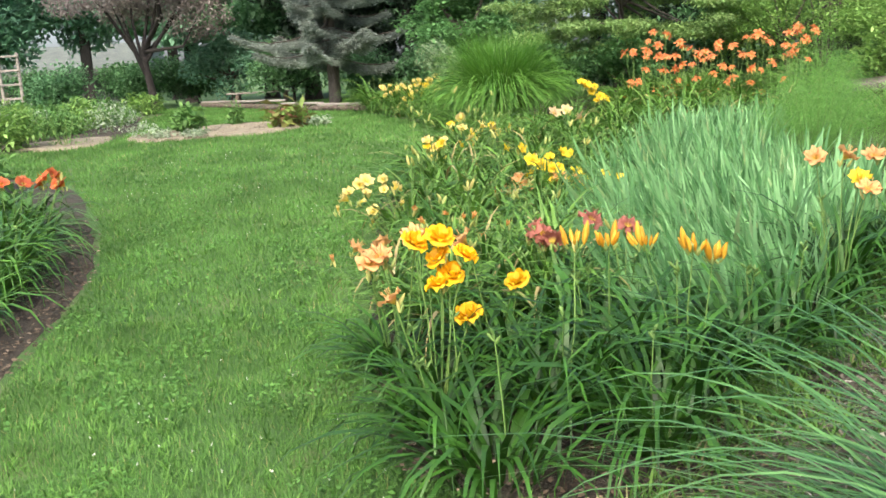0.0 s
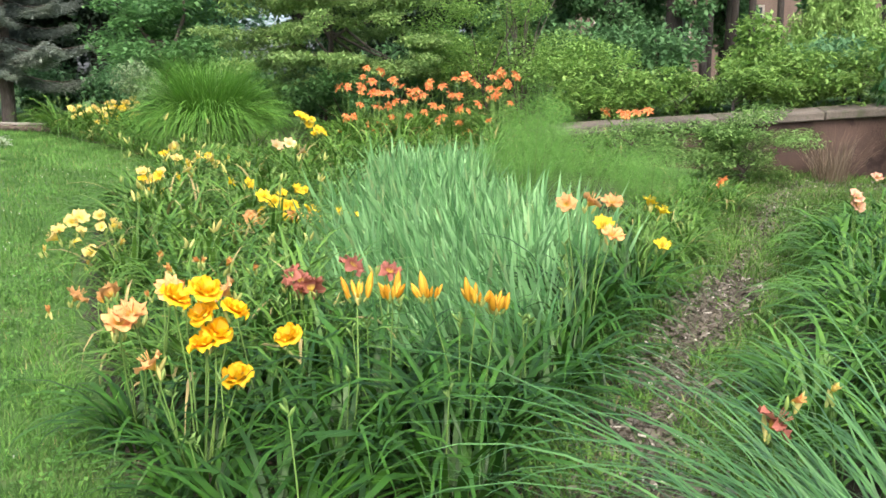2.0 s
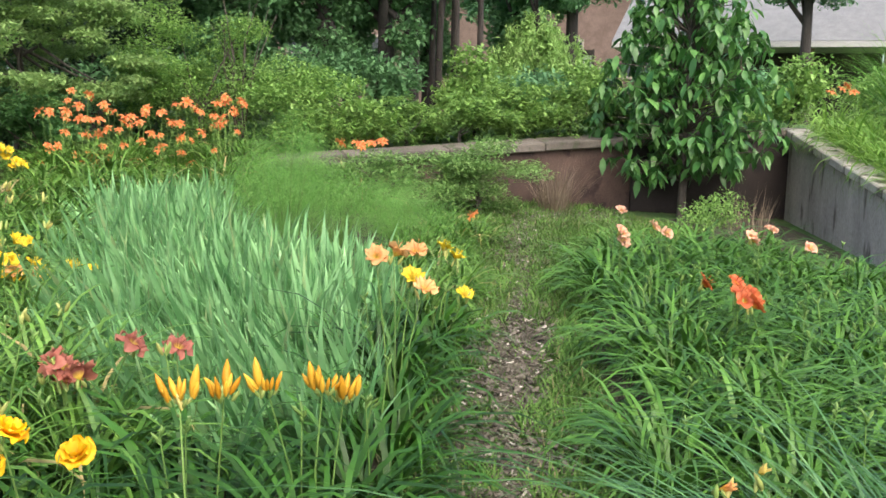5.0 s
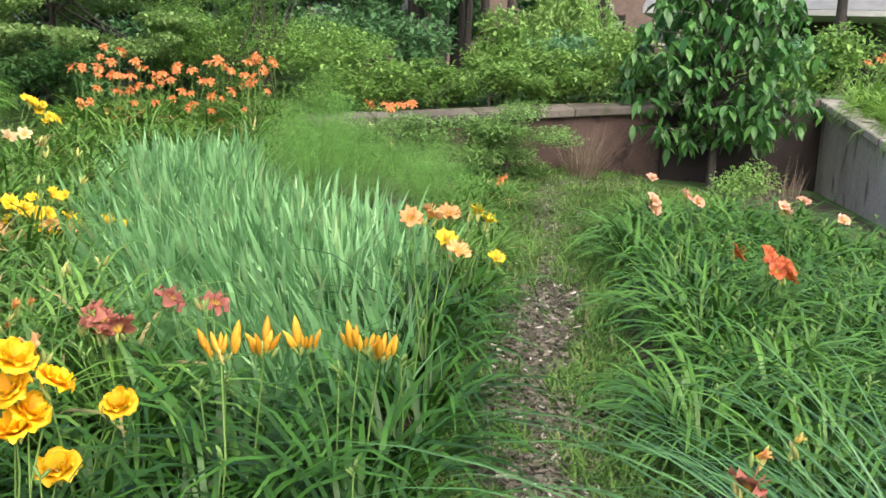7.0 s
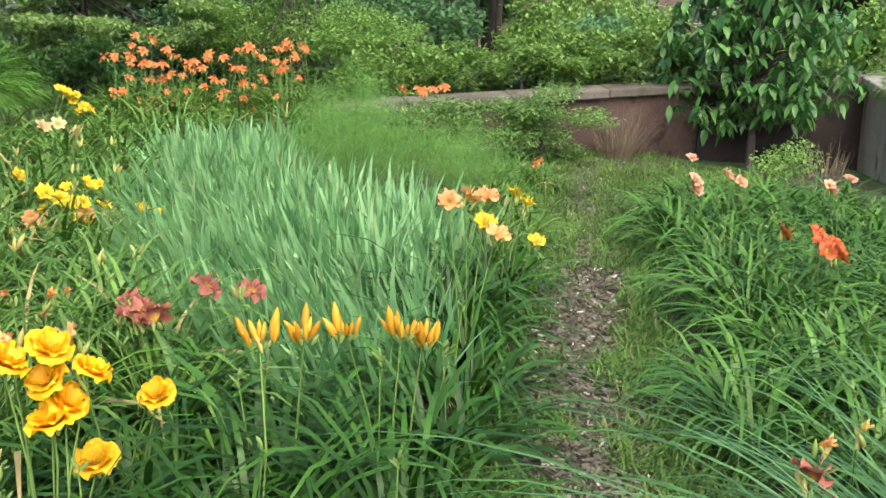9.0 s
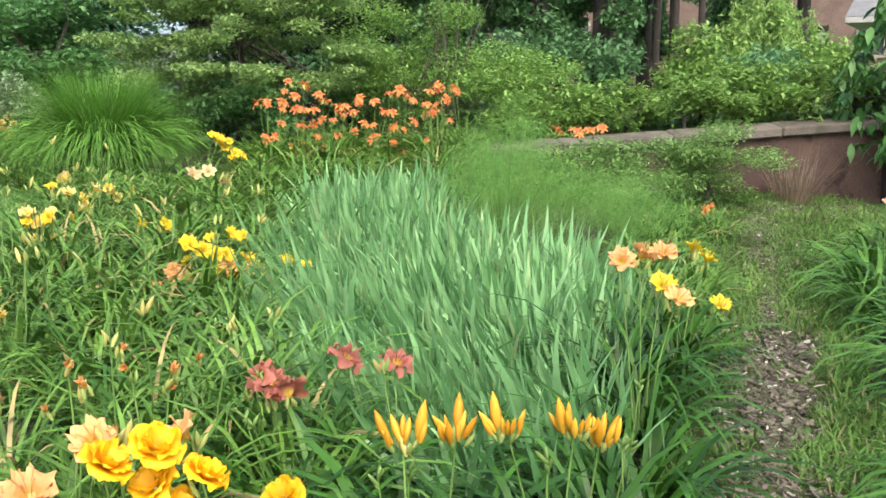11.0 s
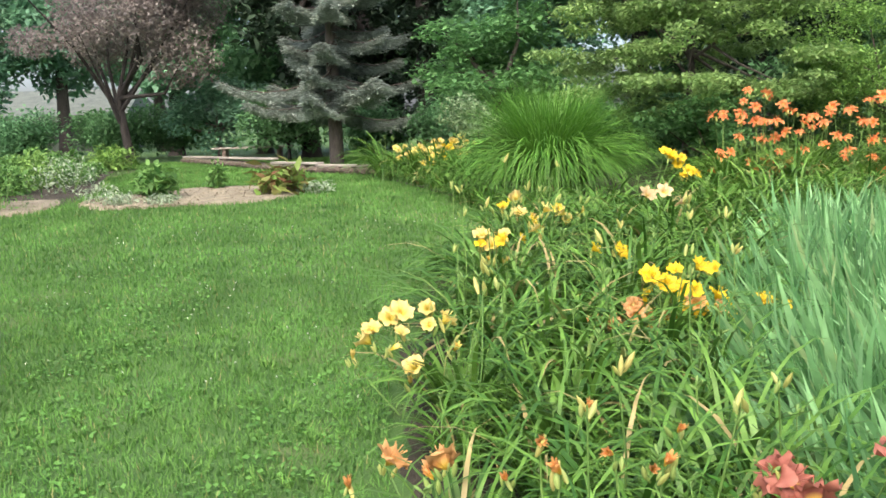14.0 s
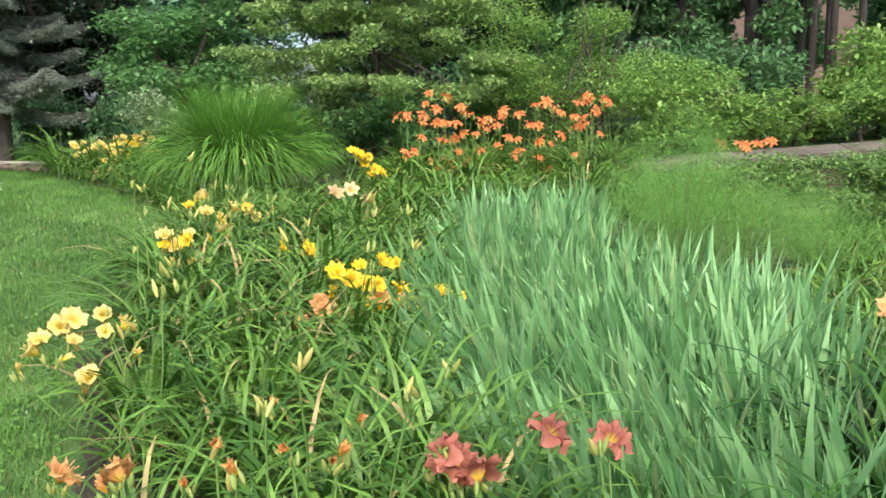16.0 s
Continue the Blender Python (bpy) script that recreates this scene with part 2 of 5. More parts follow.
def solid(name, verts, faces, mat, parent=None, smooth_faces=True):
    """One mesh object from arrays of vertices and equal-sided faces."""
    verts, faces = np.asarray(verts, np.float32), np.asarray(faces, np.int32)
    me = bpy.data.meshes.new(name)
    k = faces.shape[1]
    me.vertices.add(len(verts)), me.loops.add(faces.size), me.polygons.add(len(faces))
    me.vertices.foreach_set("co", verts.ravel())
    me.loops.foreach_set("vertex_index", faces.ravel())
    me.polygons.foreach_set("loop_start", np.arange(0, faces.size, k, dtype=np.int32))
    me.polygons.foreach_set("use_smooth", np.full(len(faces), smooth_faces))
    me.update(calc_edges=True)
    me.materials.append(mat)
    ob = new(name, me)
    if parent:
        ob.parent = parent
    return ob


def share(name, me, parent, loc=(0, 0, 0), rot=(0, 0, 0), size=1.0):
    ob = new(name, me)
    ob.parent = parent
    ob.location, ob.rotation_euler, ob.scale = loc, rot, (size, size, size) if isinstance(size, (int, float)) else size
    return ob


def part(name, bm, mat, parent=None, label=""):
    me = bpy.data.meshes.new(name)
    bm.to_mesh(me), bm.free()
    me.materials.append(mat)
    ob = new(name, me)
    if parent:
        ob.parent = parent
    return tagged(ob, label) if label else ob


def thing(name, loc, label, category, group="", kind=""):
    ob = new(name)
    ob.location = loc
    ob.empty_display_size = 0.1
    return tagged(ob, label, category, group, kind)


def box(bm, size, at, turn=0.0, bevel=0.0):
    """A box, its edges eased, in bm."""
    vs = bmesh.ops.create_cube(bm, size=1.0, matrix=pose(*at, 0, 0, turn) @ Matrix.Diagonal((*size, 1)))["verts"]
    if bevel:
        es = list({e for v in vs for e in v.link_edges})
        bmesh.ops.bevel(bm, geom=es, offset=bevel, segments=1, affect="EDGES")


def ribbons(base, az, length, width, rise, bend, segs=5, r=None, keel=0.0, twist=0.0, pinch=0.25, curve=1.4):
    """Strap leaves: from base they rise at an angle and bend over along their length. rise and bend in radians."""
    n = len(base)
    s = np.linspace(0, 1, segs + 1)
    ang = rise[:, None] - bend[:, None] * s[None, :] ** curve
    step = (length / segs)[:, None]
    mid = (ang[:, 1:] + ang[:, :-1]) / 2
    h = np.concatenate([np.zeros((n, 1)), np.cumsum(np.cos(mid) * step, 1)], 1)
    v = np.concatenate([np.zeros((n, 1)), np.cumsum(np.sin(mid) * step, 1)], 1)
    prof = (pinch + (1 - pinch) * np.sin(np.pi * np.clip(s * 0.9 + 0.18, 0, 1)) ** 0.7) * (1 - s ** 4 * 0.96)
    w = width[:, None] * prof[None, :] / 2
    ca, sa = np.cos(az)[:, None], np.sin(az)[:, None]
    cen = np.stack([base[:, 0:1] + h * ca, base[:, 1:2] + h * sa, base[:, 2:3] + v], -1)
    tw = twist * s[None, :] * (r.uniform(-1, 1, (n, 1)) if r is not None else 0)
    side = np.stack([-sa * np.cos(tw), ca * np.cos(tw), np.sin(tw) + 0 * ca], -1)
    side = side * w[..., None]
    V = np.stack([cen - side, cen + side], 2).reshape(-1, 3)
    i = (np.arange(n)[:, None] * (segs + 1) + np.arange(segs)[None, :]).ravel() * 2
    F = np.stack([i, i + 1, i + 3, i + 2], 1)
    return V, F


def tube(points, radii, sides=7):
    """A tapering limb along the points."""
    P = [Vector(p) for p in points]
    V, F = [], []
    for i, p in enumerate(P):
        d = (P[min(i + 1, len(P) - 1)] - P[max(i - 1, 0)]).normalized()
        a = d.orthogonal().normalized()
        b = d.cross(a)
        for k in range(sides):
            t = 2 * math.pi * k / sides
            V.append(p + (a * math.cos(t) + b * math.sin(t)) * radii[i])
    for i in range(len(P) - 1):
        for k in range(sides):
            F.append((i * sides + k, i * sides + (k + 1) % sides, (i + 1) * sides + (k + 1) % sides, (i + 1) * sides + k))
    return [tuple(v) for v in V], F


def merge(pieces):
    V, F, off = [], [], 0
    for v, f in pieces:
        v, f = np.asarray(v, float), np.asarray(f, int)
        V.append(v), F.append(f + off)
        off += len(v)
    return np.concatenate(V), np.concatenate(F)


def leaves(cen, size, r, flat=0.3, slim=0.5, hang=0.0):
    """Small folded leaves at the points cen: flat 1 lies level, hang tips them down."""
    n = len(cen)
    az = r.uniform(0, 2 * np.pi, n)
    el = (r.normal(0, 1, n) * (1 - flat) * 0.9) - hang
    d = np.stack([np.cos(az) * np.cos(el), np.sin(az) * np.cos(el), np.sin(el)], -1)
    s = np.stack([-np.sin(az), np.cos(az), r.normal(0, 1, n) * (1 - flat) * 0.6], -1)
    s /= np.linalg.norm(s, axis=1)[:, None]
    up = np.cross(d, s)
    L = (size * r.uniform(0.65, 1.3, n))[:, None]
    tip = cen + d * L - up * 0.0
    a = cen + d * L * 0.45 + s * L * slim * 0.5 + up * L * 0.1
    b = cen + d * L * 0.45 - s * L * slim * 0.5 + up * L * 0.1
    V = np.stack([cen, a, tip, b], 1).reshape(-1, 3)
    F = np.arange(4 * n).reshape(n, 4)
    return V, F


def blob_points(c, rad, n, r, shell=0.55):
    """Points in a lumpy ellipsoid, most of them near its skin."""
    d = r.normal(0, 1, (n, 3))
    d /= np.linalg.norm(d, axis=1)[:, None]
    rr = (shell + (1 - shell) * r.uniform(0, 1, n) ** 0.6) * r.uniform(0.8, 1.12, n)
    return np.asarray(c) + d * rr[:, None] * np.asarray(rad)


# ---- ground ----
def axis(lo, hi, step, far):
    core = np.arange(lo, hi + step / 2, step)
    outer = np.array([1.5, 4, 8, 15, 30, 60, 120, 250, 500, far])
    return np.concatenate([(lo - outer)[::-1], core, hi + outer])


gx, gy = axis(-14, 15, 0.12, 1500), axis(-3, 24, 0.12, 1500)
XX, YY = np.meshgrid(gx, gy)
ZZ = ground_z(XX, np.clip(YY, -30, 60))
nx, ny = len(gx), len(gy)
idx = (np.arange(ny - 1)[:, None] * nx + np.arange(nx - 1)[None, :]).ravel()
ground = solid("ground", np.stack([XX, YY, ZZ], -1).reshape(-1, 3), np.stack([idx, idx + 1, idx + nx + 1, idx + nx], 1), M["lawn"])
tagged(ground, "mown green lawn sloping gently up through the garden", "lawn", kind="structure")


def patch(name, poly, mat, label, lift=0.012, rings=26, ragged=0.06):
    """A bed of bare ground with a wavering edge, laid over the lawn."""
    r = np.random.default_rng(len(poly))
    pts = []
    n = len(poly)
    for i in range(n):
        p0, p1, p2, p3 = (np.array(poly[(i + k) % n]) for k in (-1, 0, 1, 2))
        for s in np.arange(0, 1, 0.1):
            q = 0.5 * (2 * p1 + (p2 - p0) * s + (2 * p0 - 5 * p1 + 4 * p2 - p3) * s * s + (3 * p1 - p0 - 3 * p2 + p3) * s ** 3)
            pts.append(q + r.normal(0, ragged * 0.35, 2))
    pts = np.array(pts)
    c = pts.mean(0)
    m = len(pts)
    t = np.linspace(0.02, 1, rings)
    grid = c + (pts - c)[None] * t[:, None, None]
    z = ground_z(grid[..., 0], grid[..., 1]) + lift
    z[-1] -= lift * 1.5
    V = np.concatenate([grid, z[..., None]], -1).reshape(-1, 3)
    i, k = np.meshgrid(np.arange(rings - 1), np.arange(m), indexing="ij")
    F = np.stack([i * m + k, (i + 1) * m + k, (i + 1) * m + (k + 1) % m, i * m + (k + 1) % m], -1).reshape(-1, 4)
    return tagged(solid(name, V, F, mat), label, "flower bed", kind="structure")


patch("bed_main", MAIN_BED, M["soil"], "dark bare soil of the daylily and iris bed", 0.015)
patch("bed_left", LEFT_BED, M["soil"], "dark soil edge of the daylily bed across the lawn", 0.02)
patch("bed_island", ISLAND, M["straw"], "pale straw mulch of the island bed in the lawn", 0.03, 14)
patch("bed_far", FAR_BED, M["soil"], "dark soil of the vegetable bed", 0.02)
patch("bed_far_edge", FAR_STRAW, M["straw"], "pale straw mulch at the vegetable bed edge", 0.035, 12)
patch("bed_right", RIGHT_BED, M["soil"], "dark soil of the daylily bed along the wall", 0.014)


def chip_path():
    pts = np.array(CHIP_PATH)
    fine = []
    for i in range(len(pts) - 1):
        p0, p1, p2, p3 = pts[max(i - 1, 0)], pts[i], pts[i + 1], pts[min(i + 2, len(pts) - 1)]
        for s in np.arange(0, 1, 0.08):
            fine.append(0.5 * (2 * p1 + (p2 - p0) * s + (2 * p0 - 5 * p1 + 4 * p2 - p3) * s * s + (3 * p1 - p0 - 3 * p2 + p3) * s ** 3))
    fine = np.array(fine)
    d = np.gradient(fine[:, :2], axis=0)
    d /= np.linalg.norm(d, axis=1)[:, None]
    nrm = np.stack([-d[:, 1], d[:, 0]], 1)
    w = np.linspace(-0.5, 0.5, 9)
    wob = rng.normal(0, 0.03, len(fine))
    xy = fine[:, None, :2] + nrm[:, None, :] * (w[None, :] * fine[:, 2:3] * 1.15 + wob[:, None] * np.abs(w)[None, :])[..., None]
    z = ground_z(xy[..., 0], xy[..., 1]) + 0.03 - 0.02 * (np.abs(w)[None, :] * 2) ** 2
    V = np.concatenate([xy, z[..., None]], -1).reshape(-1, 3)
    m = len(w)
    i, k = np.meshgrid(np.arange(len(fine) - 1), np.arange(m - 1), indexing="ij")
    F = np.stack([i * m + k, i * m + k + 1, (i + 1) * m + k + 1, (i + 1) * m + k], -1).reshape(-1, 4)
    tagged(solid("garden_path", V, F, M["chips"]), "narrow wood-chip path with weeds between flower beds", "path", kind="structure")
    # loose chips
    n = 6000
    r = np.random.default_rng(3)
    j = r.integers(0, len(fine), n)
    off = r.normal(0, 0.27, n) * fine[j, 2]
    cx, cy = fine[j, 0] + nrm[j, 0] * off + r.normal(0, 0.03, n), fine[j, 1] + nrm[j, 1] * off + r.normal(0, 0.03, n)
    c = np.stack([cx, cy, ground_z(cx, cy) + 0.034 + r.uniform(0, 0.012, n)], -1)
    az, L, W = r.uniform(0, 6.3, n), r.uniform(0.006, 0.026, n), r.uniform(0.004, 0.009, n)
    a, b = np.stack([np.cos(az) * L, np.sin(az) * L, r.normal(0, 0.006, n)], -1), np.stack([-np.sin(az) * W, np.cos(az) * W, r.normal(0, 0.004, n)], -1)
    t = np.array([0, 0, 0.005])
    V = np.stack([c - a - b, c + a - b * 0.6, c + a + b, c - a + b * 0.7, c - a - b + t, c + a - b * 0.6 + t, c + a + b + t, c - a + b * 0.7 + t], 1).reshape(-1, 3)
    q = np.array([[4, 5, 6, 7], [0, 1, 5, 4], [1, 2, 6, 5], [2, 3, 7, 6], [3, 0, 4, 7]])
    F = (np.arange(n)[:, None, None] * 8 + q[None]).reshape(-1, 4)
    tagged(solid("wood_chips", V, F, leafy("wood_chip", (0.05, 0.044, 0.032), (0.165, 0.148, 0.115), 0.0, 0.9, (0.4, 0.37, 0.31), 0.05), None, False), "loose brown and grey wood chips on the path", "wood chips", kind="stuff")
    # weeds in the path
    n = 34000
    j = r.integers(0, len(fine), n)
    off = np.sign(r.normal(0, 1, n)) * r.uniform(0.1, 1.05, n) * fine[j, 2]
    cx, cy = fine[j, 0] + nrm[j, 0] * off, fine[j, 1] + nrm[j, 1] * off
    keep = r.uniform(0, 1, n) < smooth(0.42, 0.6, np.array([noise.noise((x * 2.2, y * 2.2, 0)) for x, y in zip(cx, cy)]) + 0.5) + np.where(cy > 5.6, 0.9, 0.0) + smooth(0.5, 0.75, np.abs(off) / fine[j, 2]) * 0.6
    cx, cy = cx[keep], cy[keep]
    n = len(cx)
    V, F = ribbons(np.stack([cx, cy, ground_z(cx, cy) + 0.015], -1), r.uniform(0, 6.3, n), r.uniform(0.05, 0.15, n), r.uniform(0.005, 0.012, n), r.uniform(0.5, 1.5, n), r.uniform(0.4, 1.6, n), 3)
    # low fine growth that closes over the chips away from the trodden middle
    n = 60000
    j = r.integers(0, len(fine), n)
    off = r.uniform(-0.75, 0.75, n) * fine[j, 2]
    cx, cy = fine[j, 0] + nrm[j, 0] * off, fine[j, 1] + nrm[j, 1] * off
    patchy = np.array([noise.noise((x * 3.1, y * 3.1, 5)) for x, y in zip(cx, cy)])
    keep = r.uniform(0, 1, n) < smooth(-0.4, 0.2, patchy) * 0.9 + smooth(5.0, 6.2, cy) * 0.75
    cx, cy, patchy = cx[keep], cy[keep], patchy[keep]
    n = len(cx)
    tall = 0.018 + 0.03 * r.uniform(0, 1, n) + 0.05 * smooth(5.2, 6.8, cy) * r.uniform(0.4, 1, n)
    V2, F2 = ribbons(np.stack([cx, cy, ground_z(cx, cy) + 0.022], -1), r.uniform(0, 6.3, n), tall, r.uniform(0.004, 0.008, n), r.uniform(0.4, 1.5, n), r.uniform(0.3, 1.4, n), 2)
    V, F = merge([(V, F), (V2, F2)])
    tagged(solid("path_weeds", V, F, M["weed"]), "short grass and weeds growing over the path", "weeds", kind="stuff")


chip_path()


def lawn_blades():
    r = np.random.default_rng(11)
    Vs, Fs = [], []
    for (x0, x1, y0, y1), dens, L, W in (((-3.0, 1.0, 1.2, 5.0), 8500, 0.046, 0.0048), ((-4.0, 0.2, 5.0, 9.0), 4500, 0.044, 0.007), ((-7.0, 1.0, 9.0, 20.0), 2400, 0.046, 0.011)):
        n = int((x1 - x0) * (y1 - y0) * dens)
        x, y = r.uniform(x0, x1, n), r.uniform(y0, y1, n)
        ok = ~(inside(MAIN_BED, x + 0.05, y) | inside(LEFT_BED, x - 0.05, y) | inside(ISLAND, x, y) | inside(FAR_BED, x, y) | inside(RIGHT_BED, x, y))
        ok &= ~((x > 0.75) & (y > 2.2))
        x, y = x[ok], y[ok]
        n = len(x)
        az, ln = r.uniform(0, 6.3, n), L * r.uniform(0.5, 1.5, n)
        b = np.stack([x, y, ground_z(x, y) - 0.004], -1)
        s = np.stack([-np.sin(az), np.cos(az), 0 * az], -1) * W / 2
        lean = r.uniform(0.2, 1.1, n)
        tip = b + np.stack([np.cos(az) * np.sin(lean) * ln, np.sin(az) * np.sin(lean) * ln, np.cos(lean) * ln], -1)
        Vs.append(np.stack([b - s, b + s, tip], 1).reshape(-1, 3))
    V = np.concatenate(Vs)
    tagged(solid("lawn_grass", V, np.arange(len(V)).reshape(-1, 3), M["blade"]), "short mown green lawn grass blades", "grass", kind="stuff")
    # longer tufts that the mower missed
    n = 1150
    x, y = r.uniform(-3.0, 0.3, n), 1.4 + 6.5 * r.uniform(0, 1, n) ** 1.5
    ok = ~(inside(MAIN_BED, x + 0.1, y) | inside(LEFT_BED, x - 0.1, y))
    x, y = np.repeat(x[ok], 16), np.repeat(y[ok], 16)
    n = len(x)
    x, y = x + r.normal(0, 0.018, n), y + r.normal(0, 0.018, n)
    V, F = ribbons(np.stack([x, y, ground_z(x, y)], -1), r.uniform(0, 6.3, n), r.uniform(0.04, 0.085, n), r.uniform(0.004, 0.007, n), r.uniform(0.5, 1.4, n), r.uniform(0.4, 1.8, n), 3)
    tagged(solid("lawn_tufts", V, F, leafy("tuft_blades", (0.05, 0.14, 0.02), (0.17, 0.34, 0.06), 0.25, 0.6)), "longer dark green tufts in the mown lawn", "grass", kind="stuff")
    # clover and plantain leaves in patches
    n = 26000
    x, y = r.uniform(-3.2, 0.2, n), 1.3 + 8.5 * r.uniform(0, 1, n) ** 1.6
    ok = ~(inside(MAIN_BED, x + 0.05, y) | inside(LEFT_BED, x - 0.05, y))
    ok &= np.array([noise.noise((a * 1.6, b * 1.6, 9)) for a, b in zip(x, y)]) > 0.02
    x, y = x[ok], y[ok]
    V, F = leaves(np.stack([x, y, ground_z(x, y) + r.uniform(0.008, 0.028, len(x))], -1), np.full(len(x), 0.026), r, 0.6, 0.8)
    tagged(solid("clover_leaves", V, F, leafy("clover_green", (0.06, 0.17, 0.03), (0.15, 0.33, 0.07), 0.3, 0.6)), "small clover leaves growing through the lawn", "clover", kind="stuff")
    # clover heads
    n = 480
    x, y = r.uniform(-3.4, 0.2, n), r.uniform(2.0, 11.0, n)
    ok = ~(inside(MAIN_BED, x + 0.15, y) | inside(LEFT_BED, x - 0.15, y))
    ok &= np.array([noise.noise((a * 0.9, b * 0.9, 4)) for a, b in zip(x, y)]) > -0.05
    x, y = x[ok], y[ok]
    V, F = leaves(np.repeat(np.stack([x, y, ground_z(x, y) + 0.03], -1), 5, 0), np.full(len(x) * 5, 0.0085), r, 0.0, 0.9)
    tagged(solid("clover_flowers", V, F, leafy("clover_white", (0.45, 0.5, 0.36), (0.62, 0.64, 0.52), 0.2, 0.8)), "tiny white clover heads dotted over the lawn", "clover", kind="stuff")


lawn_blades()

# ---- retaining walls ----


def rake(bm):
    for v in bm.verts:
        if v.co.z > -0.5:
            v.co.z += float(wall_top(v.co.x, v.co.y)) - WALL_TOP


def wall_run(name, a, b, out, thick, body_mat, coping_mat, label):
    """A wall from a to b with an overhanging coping cut into stones."""
    d = b - a
    n = d.length
    u = d.normalized()
    turn = math.degrees(math.atan2(u.y, u.x))
    root = tagged(new(name), label, "wall", kind="structure")
    mid = (a + b) / 2 + out * thick / 2
    bm = bmesh.new()
    box(bm, (n, thick, WALL_TOP - 0.11 + 0.9), (mid.x, mid.y, (WALL_TOP - 0.11 - 0.9) / 2), turn, 0.01)
    cut = BACK_B - back_dir * 3
    bmesh.ops.bisect_plane(bm, geom=bm.verts[:] + bm.edges[:] + bm.faces[:], plane_co=(cut.x, cut.y, 0), plane_no=(back_dir.x, back_dir.y, 0))
    rake(bm)
    part("wall_body", bm, body_mat, root)
    k = max(2, round(n / 1.25))
    for i in range(k):
        c = a + u * (n * (i + 0.5) / k) + out * (thick / 2 - 0.03)
        bm = bmesh.new()
        box(bm, (n / k - 0.012, thick + 0.1, 0.11), (c.x, c.y, WALL_TOP - 0.055 + random.uniform(-0.004, 0.004)), turn + random.uniform(-0.2, 0.2), 0.015)
        rake(bm)
        part("coping_stone", bm, coping_mat, root)
    return root


SEAM = BACK_A + back_dir * 5.25
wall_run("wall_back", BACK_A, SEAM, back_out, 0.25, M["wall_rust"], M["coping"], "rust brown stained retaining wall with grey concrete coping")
# stretch by the young tree, its shade painted as a darker wall body
wall_run("wall_back_dark", SEAM + back_dir * 0.012, BACK_B + back_dir * 0.25, back_out, 0.25, M["wall_dark"], M["coping"], "very dark brown retaining wall, tree shade in its colour, with grey concrete coping")
wall_run("wall_side", BACK_B, SIDE_B, side_out, 0.25, M["concrete"], M["concrete"], "weathered grey concrete retaining wall with vertical stains")

# ---- flowers ----


def spindle(length, rad, sides=6):
    t = [0.0, 0.15, 0.45, 0.75, 1.0]
    return tube([(0, 0, length * s) for s in t], [rad * 0.35, rad * 0.75, rad, rad * 0.7, rad * 0.08], sides)


def bare_mesh(ob):
    me = ob.data
    bpy.data.objects.remove(ob)
    return me


def bloom_mesh(name, mat, size=1.0, wide=1.0, ruffle=0.5, open_=1.0, curl=0.5, inner=0, rounded=0.0):
    """A daylily trumpet: three broad petals over three narrow sepals, with stamens."""
    pieces = []
    nu, nv = 6, 4
    outer = size
    for k in range(6 + inner):
        broad = k % 2 == 0 or k > 5
        az = k * math.pi / 3 if k < 6 else 0.4 + (k - 6) * 6.283 / inner
        size = outer if k < 6 else outer * 0.72
        V = []
        for i in range(nu + 1):
            u = i / nu
            rad = 0.066 * open_ * u ** 1.15 * size
            z = (0.06 * u ** 0.75 - curl * 0.042 * max(u - 0.5, 0) / 0.5 * open_) * size - (0 if broad else 0.002 * min(u * 6, 1))
            w = (0.036 if broad else 0.021) * wide * (math.sin(math.pi * (0.9 * u ** 0.85)) ** 0.65) * size * (0.55 + 0.45 * open_)
            for j in range(nv + 1):
                v = 2 * j / nv - 1
                ru = ruffle * 0.013 * size * math.sin(9 * u + 3 * v + k * 1.7) * abs(v) * u
                w2 = (0.034 if broad else 0.024) * wide * size * min(1.0, (u * 2.0) ** 0.8) * (1 - 0.25 * u ** 5) * (0.55 + 0.45 * open_)
                cx, cy = rad + ru - rounded * v * v * 0.022 * size * u ** 4, v * (w * (1 - rounded) + w2 * rounded)
                V.append((cx * math.cos(az) - cy * math.sin(az), cx * math.sin(az) + cy * math.cos(az), z + abs(v) ** 2 * 0.008 * size * min(u * 4, 1) + ru))
        F = [(i * (nv + 1) + j, i * (nv + 1) + j + 1, (i + 1) * (nv + 1) + j + 1, (i + 1) * (nv + 1) + j) for i in range(nu) for j in range(nv)]
        pieces.append((V, F))
    if open_ > 0.6:
        for k in range(5):
            a = k * 1.256 + 0.4
            pieces.append(tube([(0, 0, 0.0), (math.cos(a) * 0.012 * size, math.sin(a) * 0.012 * size, 0.05 * size), (math.cos(a) * 0.022 * size, math.sin(a) * 0.022 * size, 0.075 * size)], [0.00001, 0.001, 0.0022], 4))
    V, F = merge(pieces)
    me = bare_mesh(solid(name, V, F, mat))
    bm = bmesh.new()
    bm.from_mesh(me)
    bmesh.ops.remove_doubles(bm, verts=bm.verts, dist=0.0003)
    for f in bm.faces:
        f.smooth = True
    bm.to_mesh(me), bm.free()
    return me


